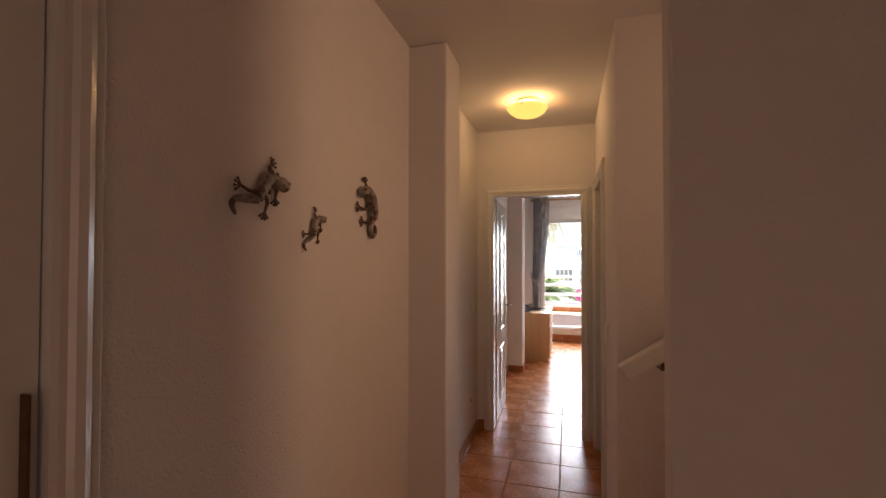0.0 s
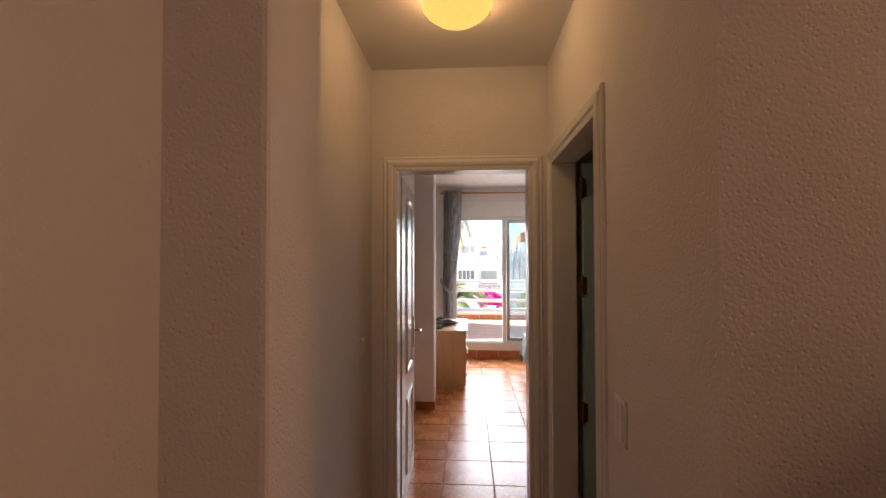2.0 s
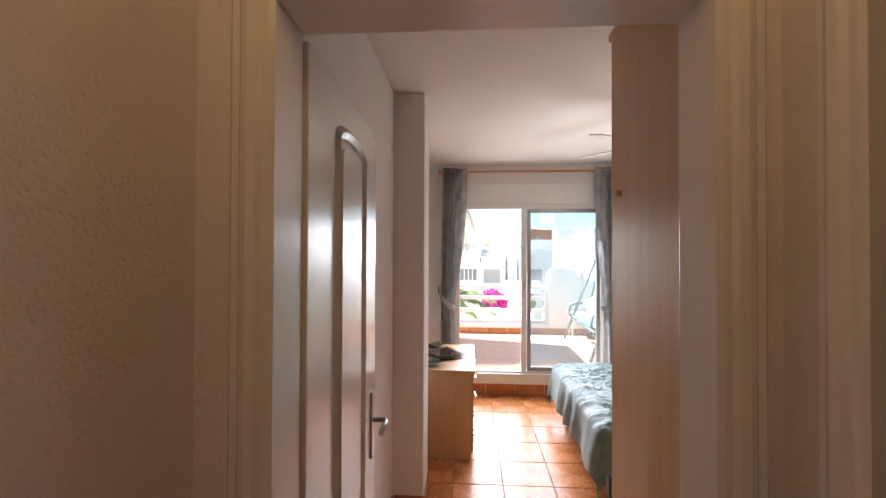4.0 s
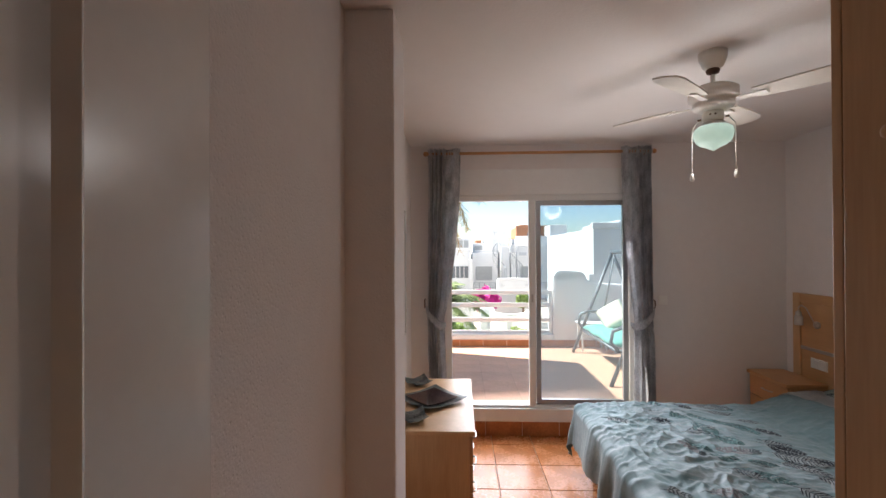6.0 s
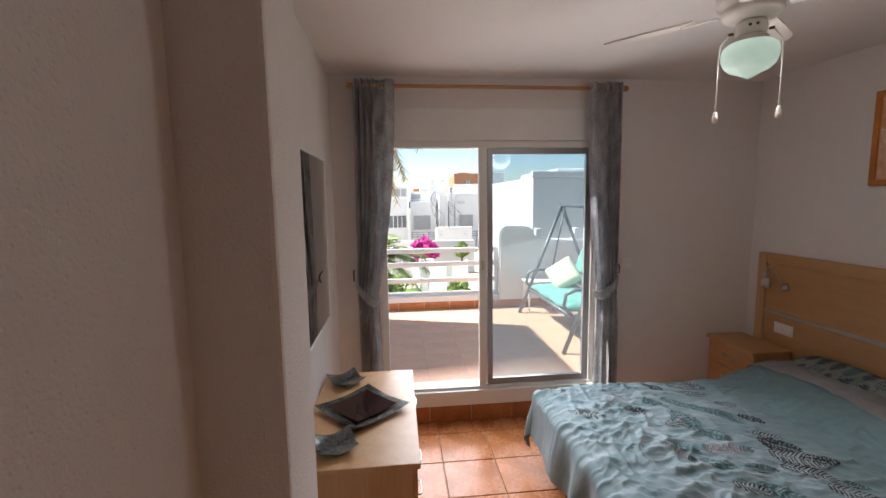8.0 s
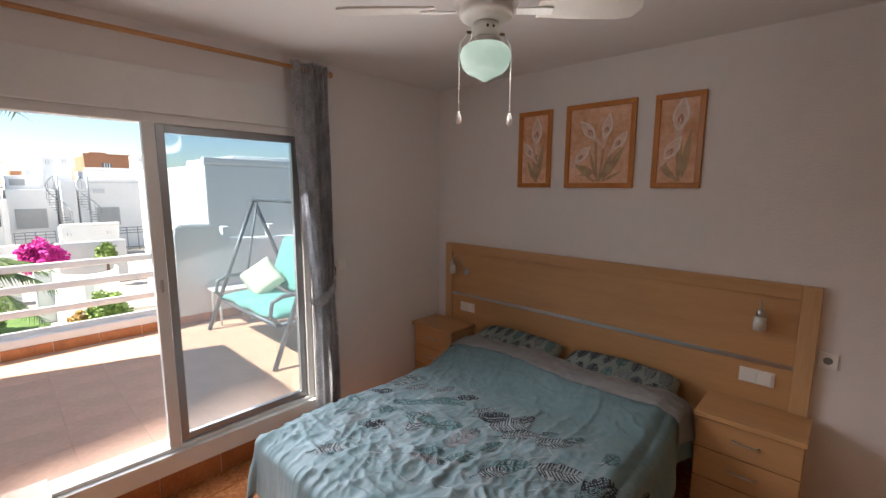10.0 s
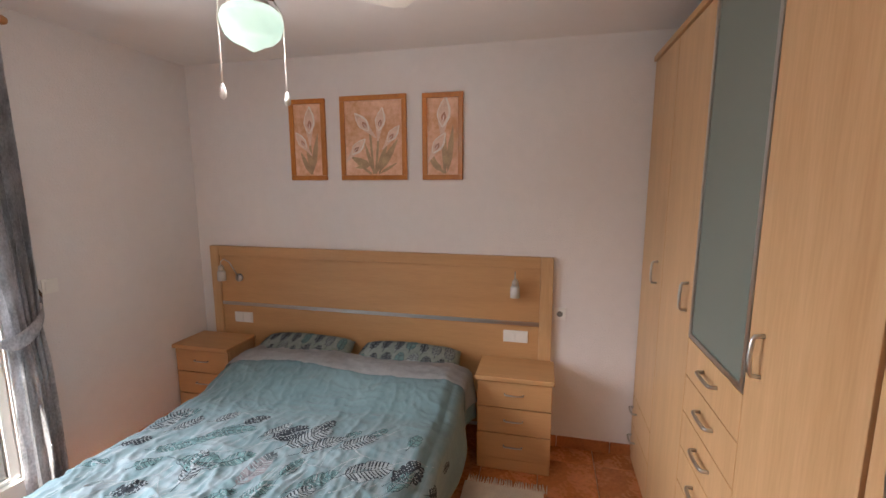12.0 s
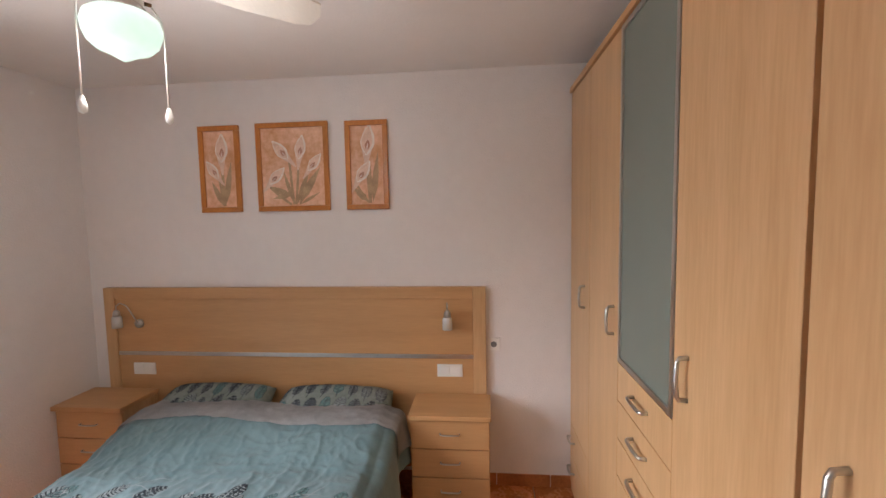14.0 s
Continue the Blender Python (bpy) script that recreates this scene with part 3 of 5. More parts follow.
def gecko(at, size, turn, spine, radii, tail, legs, label):
    """A metal gecko hung flat on the wall: body, head, tail, four legs with splayed toes, dark spots on its back."""
    th = thing("metal_gecko", at, label, "wall ornament", "geckos on the hall wall")
    c, s = math.cos(radians(turn)), math.sin(radians(turn))

    def W(p, d):
        return (at[0] + d * size, at[1] + size * (p[0] * c - p[1] * s), at[2] + size * (p[0] * s + p[1] * c))

    def smooth(pts, n=4):
        out = []
        for k in range(len(pts) - 1):
            p = [pts[max(0, k - 1)], pts[k], pts[k + 1], pts[min(len(pts) - 1, k + 2)]]
            for m in range(n):
                t = m / n
                out.append(tuple(0.5 * (2 * p[1][a] + (p[2][a] - p[0][a]) * t + (2 * p[0][a] - 5 * p[1][a] + 4 * p[2][a] - p[3][a]) * t * t + (3 * p[1][a] - p[0][a] - 3 * p[2][a] + p[3][a]) * t ** 3) for a in range(2)))
        return out + [pts[-1]]

    body = smooth(spine[1:])
    nb = len(body)
    part("body", tube(bmesh.new(), [W(p, 0.07) for p in body], [size * float(np.interp(k / (nb - 1), np.linspace(0, 1, len(radii)), radii)) * 1.12 for k in range(nb)], 12), RUST, th)
    h, n0 = Vector(spine[0]), Vector(spine[1])
    d = (h - n0).normalized()
    part("head", tube(bmesh.new(), [W(n0 + d * 0.01, 0.08), W(n0.lerp(h, 0.45), 0.09), W(h, 0.09), W(h + d * 0.07, 0.08), W(h + d * 0.105, 0.07)], [size * r for r in (0.05, 0.075, 0.09, 0.07, 0.02)], 12), RUST, th)
    o = Vector((-d.y, d.x))
    for sd in (-1, 1):
        bm = bmesh.new()
        bmesh.ops.create_icosphere(bm, subdivisions=2, radius=size * 0.022, matrix=Matrix.Translation(W(h + d * 0.03 + o * 0.045 * sd, 0.15)))
        part("eye", bm, RUSTD, th)
        part("brow", tube(bmesh.new(), [W(h - d * 0.06 + o * 0.035 * sd, 0.155), W(h + d * 0.06 + o * 0.03 * sd, 0.15)], size * 0.010, 6), RUSTD, th)
    tp = smooth(tail)
    part("tail", tube(bmesh.new(), [W(p, 0.05) for p in tp], [size * (0.052 * (1 - k / len(tp)) ** 0.7 + 0.006) for k in range(len(tp))], 10), RUST, th, "curling tail with dark tip")
    nt = len(tp)
    part("tail_tip", tube(bmesh.new(), [W(p, 0.051) for p in tp[nt * 3 // 5:]], [size * (0.052 * (1 - k / nt) ** 0.7 + 0.009) for k in range(nt * 3 // 5, nt)], 10), RUSTD, th, "dark tail tip")
    for root, foot in legs:
        r, f = Vector(root), Vector(foot)
        k0 = r.lerp(f, 0.55) + Vector((-(f - r).y, (f - r).x)) * 0.22
        bm = tube(bmesh.new(), [W(p, dd) for p, dd in zip(smooth([tuple(r), tuple(k0), tuple(f)]), (0.07, 0.08, 0.085, 0.08, 0.07, 0.06, 0.05, 0.045, 0.04))], [size * x for x in (0.034, 0.034, 0.032, 0.03, 0.028, 0.024, 0.02, 0.018, 0.016)], 7)
        a0 = math.atan2(f.y - k0.y, f.x - k0.x)
        for j in range(4):
            a = a0 + (j - 1.5) * 0.55
            tip = f + Vector((math.cos(a), math.sin(a))) * 0.095
            tube(bm, [W(f, 0.04), W(tip, 0.03)], [size * 0.011, size * 0.010], 6)
            bmesh.ops.create_icosphere(bm, subdivisions=1, radius=size * 0.020, matrix=Matrix.Translation(W(tip, 0.03)))
        part("leg", bm, RUSTD, th, "rust-brown leg with round toes")
    for k in range(1, nb - 1):
        p, q = Vector(body[k]), Vector(body[k + 1])
        dd = (q - p).normalized()
        sp = p + Vector((-dd.y, dd.x)) * (0.055, -0.04, 0.02, -0.06)[k % 4]
        bm = bmesh.new()
        bmesh.ops.create_icosphere(bm, subdivisions=1, radius=size * (0.046, 0.030, 0.038)[k % 3], matrix=Matrix.Translation(W(sp, 0.125)) @ Matrix.Diagonal((0.6, 1, 1.3, 1)))
        part("back_spot", bm, RUSTD, th)
    return th


GX = LX - 0.024


# ---- bedroom furniture ----
def bow_handle(bm, a, b, out, r=0.005):
    """A bowed bar handle from a to b, standing off along out."""
    a, b, o = Vector(a), Vector(b), Vector(out)
    d = (b - a) * 0.06
    return tube(bm, [a, a + o * 0.8 + d * 0.3, a + o + d * 1.6, (a + b) / 2 + o * 1.12, b + o - d * 1.6, b + o * 0.8 - d * 0.3, b], r, 8)


def nightstand(y0, y1, group="nightstands", label=""):
    fx, h = 2.335, 0.618
    th = thing("nightstand", ((fx + 2.63) / 2, (y0 + y1) / 2, 0), label, "nightstand", group)
    part("top", bx(fx - 0.02, y0, h - 0.028, 2.628, y1, h, 0.004), BEECHH, th)
    part("carcass", bx(fx + 0.018, y0 + 0.01, 0.05, 2.625, y1 - 0.01, h - 0.0285, 0.002), BEECH, th)
    part("plinth", bx(fx + 0.004, y0 + 0.012, 0, 2.62, y1 - 0.012, 0.075, 0.002), BEECHH, th)
    z = 0.079
    for k in range(3):
        z1 = z + 0.163
        dr = part("drawer", bx(fx, y0 + 0.012, z, fx + 0.0175, y1 - 0.012, z1, 0.002), BEECHH, th)
        ym = (y0 + y1) / 2
        part("handle", bow_handle(bmesh.new(), (fx, ym - 0.055, z + 0.09), (fx, ym + 0.055, z + 0.09), (-0.02, 0, 0), 0.0045), STEEL, dr, "satin steel bar handle")
        z = z1 + 0.006
    return th


nightstand(4.998, 5.467, label="beech nightstand with three drawers, nearer the wardrobe")
nightstand(7.222, 7.688, label="beech nightstand with three drawers in the window corner")

hb = thing("headboard", (2.65, 6.28, 0), "wide beech headboard with a steel strip", "headboard")
part("panel", bx(2.642, 5.10, 0.12, RX - 0.001, 7.50, 1.225, 0.002), BEECHH, hb)
part("side_frame", bx(2.628, 5.02, 0.1, RX - 0.001, 5.0995, 1.30, 0.004), BEECH, hb)
part("side_frame", bx(2.628, 7.5005, 0.1, RX - 0.001, 7.575, 1.30, 0.004), BEECH, hb)
part("top_frame", bx(2.628, 5.10, 1.2255, RX - 0.001, 7.50, 1.30, 0.004), BEECHH, hb)
part("steel_strip", bx(2.634, 5.101, 0.842, 2.6415, 7.499, 0.868, 0.002), STEEL, hb, "thin brushed steel inlay strip")
plate("light_switch", (2.642, 5.25, 0.765), (-1, 0, 0), 0.16, 0.08, "white switch plate set in the headboard", 2)
plate("light_switch", (2.642, 7.32, 0.75), (-1, 0, 0), 0.155, 0.08, "white switch plate in the headboard beside the window corner", 2)


def reading_lamp(y, dy):
    th = thing("reading_lamp", (2.64, y, 1.14), "small steel reading lamp with glass shade on the headboard", "lamp", "reading lamps on the headboard")
    bm = lathe(bmesh.new(), [(0.03, 0), (0.03, 0.012), (0.012, 0.02)], seg=16)
    bm.transform(Matrix.Translation((2.641, y + dy, 1.06)) @ Matrix.Rotation(radians(-90), 4, "Y"))
    part("wall_boss", bm, STEEL, th)
    part("arm", tube(bmesh.new(), [(2.625, y + dy, 1.06), (2.60, y + dy * 0.9, 1.12), (2.585, y + dy * 0.6, 1.19), (2.575, y + dy * 0.25, 1.21), (2.57, y, 1.19), (2.57, y, 1.16)], 0.004, 8), STEEL, th)
    part("holder", lathe(bmesh.new(), [(0.01, 0.045), (0.02, 0.03), (0.022, 0.0)], (2.57, y, 1.12), 16), STEEL, th)
    part("shade", lathe(bmesh.new(), [(0.022, 0.075), (0.029, 0.07), (0.031, 0.0), (0.027, 0.0), (0.025, 0.066)], (2.57, y, 1.047), 18), mat("lamp_glass", (0.6, 0.58, 0.54), 0.25), th, "ribbed clear glass shade")
    return th


reading_lamp(7.435, -0.10)
reading_lamp(5.255, 0.004)

# bed
bed = thing("bed", (1.6, 6.29, 0), "double bed base with mattress under the duvet", "bed")
part("base", bx(0.72, 5.62, 0.16, 2.61, 7.0, 0.30, 0.02), DARKW, bed, "dark upholstered bed base")
part("mattress", bx(0.70, 5.60, 0.30, 2.615, 7.02, 0.50, 0.05), SHEET, bed, "white mattress with sheet")
for lx, ly in ((0.78, 5.68), (0.78, 6.94), (2.5, 5.68), (2.5, 6.94)):
    part("leg", bx(lx - 0.03, ly - 0.03, 0, lx + 0.03, ly + 0.03, 0.162, 0.005), DARKW, bed)


def duvet_at(x, y):
    """Height of the duvet's upper side, with soft folds."""
    p = Vector((x * 2.2, y * 2.2, 0.3))
    z = 0.545 + 0.016 * noise.noise(p) + 0.008 * noise.noise(p * 2.7)
    z += 0.009 * math.sin(9 * x + 5 * y + 3 * noise.noise(p * 0.9)) * max(0, min(1, (1.9 - x) / 0.8))
    cr = noise.noise(Vector((x * 3.1 + 0.6 * y, y * 6.5, 4.0)))
    z += 0.016 * (0.35 - min(0.35, abs(cr))) * max(0.25, min(1, (2.0 - x) / 0.7)) - 0.003
    wx1, wy1 = x + 0.10 * noise.noise(p * 1.3), y + 0.10 * noise.noise(p * 1.3 + Vector((7, 3, 1)))
    for fx, fy, amp, sd in ((3.4, 8.0, 0.009, 1.0), (7.5, 4.2, 0.008, 6.0), (13.0, 18.0, 0.0075, 9.0), (21.0, 9.0, 0.0045, 14.0)):
        rg = 1 - min(1, abs(noise.noise(Vector((wx1 * fx + 0.4 * wy1, wy1 * fy - 0.5 * wx1, sd)))) / 0.42)
        z += amp * 1.15 * rg ** 2.6 * max(0.42, min(1, (1.75 - x) / 0.6))
    z += 0.003 * noise.noise(p * 7) - 0.007
    k = max(0, min(1, (x - 1.85) / 0.42))
    z += 0.088 * k * k * (3 - 2 * k)
    return z


def duvet_point(x, y):
    """The duvet lies on the bed between x0.. and hangs over its three free sides."""
    x0, y0, y1, drop = 0.70, 5.57, 7.06, 0.32
    ex, ey = max(0, x0 - x), max(0, y0 - y) + max(0, y - y1)
    sgn = -1 if y < y0 else 1
    e = math.hypot(ex, ey)
    z = duvet_at(max(x, x0), min(max(y, y0), y1))
    if e <= 0:
        near = min(x - x0, y - y0, y1 - y)
        z -= 0.03 * max(0, 1 - near / 0.07) ** 2
        return Vector((x, y, z))
    r = 0.05
    a = min(e / r, math.pi / 2)
    outw, down = r * math.sin(a), r * (1 - math.cos(a)) + max(0, e - r * math.pi / 2)
    t = (y if ex > ey else x)
    fold = 0.022 * math.sin(t * 17 + 2.2 * math.sin(t * 5)) * min(1, down / 0.2)
    out = outw + fold + 0.10 * down
    dx, dy = -ex / e, sgn * ey / e
    return Vector((max(x, x0) + dx * out, min(max(y, y0), y1) + dy * out, z - 0.03 - down * 0.97))


duvet = thing("duvet", (1.5, 6.3, 0.5), "rumpled teal duvet with feather print and grey turned edge", "bedding")
bm = bmesh.new()
sheet(bm, lambda u, v: duvet_point(0.36 + u * 2.04, 5.24 + v * 2.14), 260, 260)
part("cover", bm, DUVET, duvet)
bm = bmesh.new()


def turned(u, v):
    y = 5.33 + v * 1.93
    p = duvet_point(2.19 + 0.225 * u + 0.018 * math.sin(y * 5) + 0.010 * noise.noise(Vector((y * 7, 0, 1))), y)
    lift = 0.007 + 0.010 * math.sin(u * math.pi) ** 0.5 + 0.006 * noise.noise(Vector((u * 3, y * 9, 2)))
    return p + Vector((0, 0 if 5.57 < y < 7.06 else (-0.012 if y < 6 else 0.012), lift))


sheet(bm, turned, 24, 130, 0.005)
part("turned_edge", bm, TURNED, duvet, "grey underside folded back")


def feather(q, parent, length, style, fat, rg):
    """A printed feather on a cloth, q(a, b, up) giving its points: pale striped (0), spotted (1), outlined (2) or soft brown (3)."""
    me = bmesh.new()
    bend = rg.uniform(-0.25, 0.25)

    def at(a, b, up):
        return q(a, b + bend * (a * a / length - length * 0.1), up)

    def strip(pts, w0, w1, idx, up):
        last = None
        for k, (a, b) in enumerate(pts):
            w = w0 + (w1 - w0) * k / (len(pts) - 1)
            cur = (me.verts.new(at(a - w, b, up)), me.verts.new(at(a + w, b, up)))
            if last:
                me.faces.new((last[0], last[1], cur[1], cur[0])).material_index = idx
            last = cur

    def half(t):
        return length * fat * math.sin(math.pi * min(1.0, max(0.0, (t - 0.2) / 0.8) * 0.88 + 0.1)) ** 0.6

    n, rows = 14, []
    ragged = [(1 + 0.16 * rg.uniform(-1, 1), 1 + 0.16 * rg.uniform(-1, 1)) for k in range(n + 1)]
    for k in range(n + 1):
        t = 0.2 + 0.8 * k / n
        hs = half(t)
        rows.append([me.verts.new(at((t - 0.5) * length + abs(c) * 0.06 * length, c * hs * ragged[k][c > 0], 0.0012)) for c in (-1, -0.5, 0, 0.5, 1)])
    for k in range(n):
        for c in range(4):
            tip = k > n * 0.72
            me.faces.new((rows[k][c], rows[k + 1][c], rows[k + 1][c + 1], rows[k][c + 1])).material_index = (0, 1, 2, 1 if tip else 2)[style]
    m = int(length / 0.010)
    for k in range(m):
        t = 0.22 + 0.76 * (k + rg.uniform(-0.25, 0.25)) / m
        a, h = (t - 0.5) * length, half(max(0.22, min(1, t)))
        for sd in (-1, 1):
            if style == 1:
                for d in (0.22, 0.52, 0.80):
                    dd = d + 0.10 * (k % 2)
                    if dd < 0.95 and k % 2 == 0:
                        strip([(a + 0.06 * length * dd, sd * h * dd), (a + 0.06 * length * dd, sd * h * dd + sd * 0.0055)], 0.0034, 0.0028, 0, 0.0020)
            elif style == 0:
                if k % 2:
                    strip([(a, sd * 0.002), (a + 0.035 * length, sd * h * 0.5), (a + 0.08 * length, sd * h * 0.97)], 0.0022, 0.0046, 1, 0.0020)
            elif style == 2:
                if rg.random() > 0.2:
                    strip([(a, 0), (a + 0.03 * length, sd * h * 0.5), (a + 0.07 * length, sd * h * rg.uniform(0.7, 1.0))], 0.0009, 0.0016, 1 if k % 3 else 0, 0.0020)
            elif k % 2:
                strip([(a, 0), (a + 0.05 * length, sd * h * rg.uniform(0.7, 1.05))], 0.0010, 0.0018, 0 if k % 4 else 1, 0.0020)
    if style != 3:
        for sd in (-1, 1):
            last = None
            for k in range(n + 1):
                t = 0.2 + 0.8 * k / n
                e = half(t) * ragged[k][sd > 0]
                cur = [me.verts.new(at((t - 0.5) * length + 0.06 * length, sd * (e + w), 0.0020)) for w in (-0.0014, 0.0010)]
                if last:
                    me.faces.new((last[0], last[1], cur[1], cur[0])).material_index = 1
                last = cur
    rows = [(me.verts.new(at((k / 8 - 0.5) * length, -0.0016, 0.0024)), me.verts.new(at((k / 8 - 0.5) * length, 0.0016, 0.0024))) for k in range(9)]
    for k in range(8):
        me.faces.new((rows[k][0], rows[k + 1][0], rows[k + 1][1], rows[k][1])).material_index = 1
    ob = part("feather_print", me, FEATHER[2], parent, local=True)
    ob.data.materials.append(FEATHER[0] if style != 3 else FEATHER[1])
    ob.data.materials.append(FEATHER[3 if style == 2 else 4])


def on_duvet(cx, cy, ang):
    ca, sa = math.cos(ang), math.sin(ang)
    base = Vector((1.5, 6.3, 0.5))
    return lambda a, b, up: duvet_point(cx + a * ca - b * sa, cy + a * sa + b * ca) + Vector((0, 0, up)) - base


rnd = random.Random(8)
for row, (x0, m, lo, hi) in enumerate(((1.66, 9, 0.10, 0.18), (1.53, 10, 0.15, 0.27), (1.38, 10, 0.15, 0.29), (1.22, 8, 0.13, 0.24), (1.06, 4, 0.14, 0.22), (0.84, 2, 0.12, 0.18))):
    for k in range(m):
        cy = 5.46 + (k + 0.5 * (row % 2)) / m * 1.64 + rnd.uniform(-0.07, 0.07)
        feather(on_duvet(x0 + rnd.uniform(-0.07, 0.07), cy, rnd.gauss(-0.62, 0.33)), duvet, rnd.uniform(lo, hi), (0, 1, 2, 2, 3, 0)[rnd.randrange(6)], rnd.uniform(0.13, 0.24), rnd)
for k in range(90):
    cx, cy, L, a = rnd.uniform(0.9, 1.72), rnd.uniform(5.52, 7.05), rnd.uniform(0.10, 0.30), rnd.gauss(-0.7, 0.6)
    bm = bmesh.new()
    last = None
    cv = rnd.uniform(-0.3, 0.3)
    for m in range(9):
        t = m / 8 - 0.5
        w = 0.0026 * (1 - (2 * t) ** 2) + 0.0003
        px, py = cx + t * L * math.cos(a) + cv * L * (1 - 4 * t * t), cy + t * L * math.sin(a)
        cur = [bm.verts.new(duvet_point(px + e * w * math.sin(a), py - e * w * math.cos(a)) + Vector((0, 0, 0.0018))) for e in (-1, 1)]
        if last:
            bm.faces.new((last[0], last[1], cur[1], cur[0]))
        last = cur
    part("wisp_print", bm, FEATHER[2], duvet)


def pillow(cx, cy, w, l, h, m, name, label, z, lean=0):
    th = thing(name, (cx, cy, z), label, "pillow", "pillows on the bed" if name == "pillow" else "", turn=0)
    def f(u, v, s):
        a, b = 2 * u - 1, 2 * v - 1
        puff = max(0, (1 - abs(a) ** 3.2) * (1 - abs(b) ** 3.2)) ** 0.5
        wr = 0.008 * noise.noise(Vector((a * 2, b * 2, cx + cy)))
        k = 1 - 0.06 * (abs(a * b))
        return Vector((a * w / 2 * k, b * l / 2 * k, s * h / 2 * puff + wr))
    bm = bmesh.new()
    sheet(bm, lambda u, v: f(u, v, 1), 20, 26), sheet(bm, lambda u, v: f(u, v, -1), 20, 26)
    bmesh.ops.remove_doubles(bm, verts=bm.verts[:], dist=0.004)
    bm.transform(pose(cx, cy, z + h * 0.42, 0, lean, 0))
    part("cover", bm, m, th)
    rg = random.Random(int(cy * 100))
    tilt = pose(0, 0, h * 0.42, 0, lean, 0)
    for k in range(16):
        u0, v0 = (0.30, 0.72)[k % 2] + rg.uniform(-0.05, 0.05), (k + 0.5) / 16

        def q(a, b, up, u0=u0, v0=v0):
            return tilt @ (f(min(0.97, max(0.03, u0 + a / w)), min(0.98, max(0.02, v0 + b / l)), 1) + Vector((0, 0, up)))
        feather(q, th, rg.uniform(0.15, 0.19), (0, 1, 2, 1)[rg.randrange(4)], rg.uniform(0.16, 0.22), rg)
    return th


pillow(2.435, 6.72, 0.40, 0.72, 0.17, PILLOW, "pillow", "teal leaf-print pillow against the headboard", 0.505, -20)
pillow(2.435, 5.95, 0.40, 0.72, 0.17, PILLOW, "pillow", "teal leaf-print pillow against the headboard", 0.505, -20)

# rug
rug = thing("bedside_rug", (1.75, 5.2, 0), "small cream cotton rug with fringed end", "rug")
part("weave", bx(1.40, 5.04, 0.0, 2.18, 5.50, 0.012, 0.004), RUG, rug)
bm = bmesh.new()
for k in range(48):
    y = 5.025 + k * 0.0098
    w = rnd.uniform(-0.012, 0.012)
    tube(bm, [(2.175, y, 0.008), (2.21, y + w * 0.5, 0.006), (2.245 + rnd.uniform(-0.008, 0.008), y + w, 0.004)], [0.004, 0.0035, 0.002], 5)
part("fringe", bm, RUG, rug)


# ---- wardrobe ----
WF, WT = 4.50, 2.475
wx = [0.398, 0.752, 1.237, 1.735, 2.20, 2.655]


def door_leaf(th, x0, x1, z0, z1, name="door"):
    return part(name, bx(x0 + 0.0015, WF - 0.019, z0, x1 - 0.0015, WF, z1, 0.002), BEECH, th)


def wardrobe_unit(k, label):
    x0, x1 = wx[k], wx[k + 1]
    th = thing("wardrobe_unit", ((x0 + x1) / 2, WF - 0.3, 0), label, "wardrobe", "wardrobe units")
    part("carcass", bx(x0 + 0.001, WF - 0.59, 0.0, x1 - 0.001, WF - 0.021, WT - 0.03, 0.002), BEECH, th)
    part("plinth", bx(x0 + 0.001, WF - 0.0205, 0.0, x1 - 0.001, WF - 0.006, 0.058, 0.001), BEECH, th)
    return th


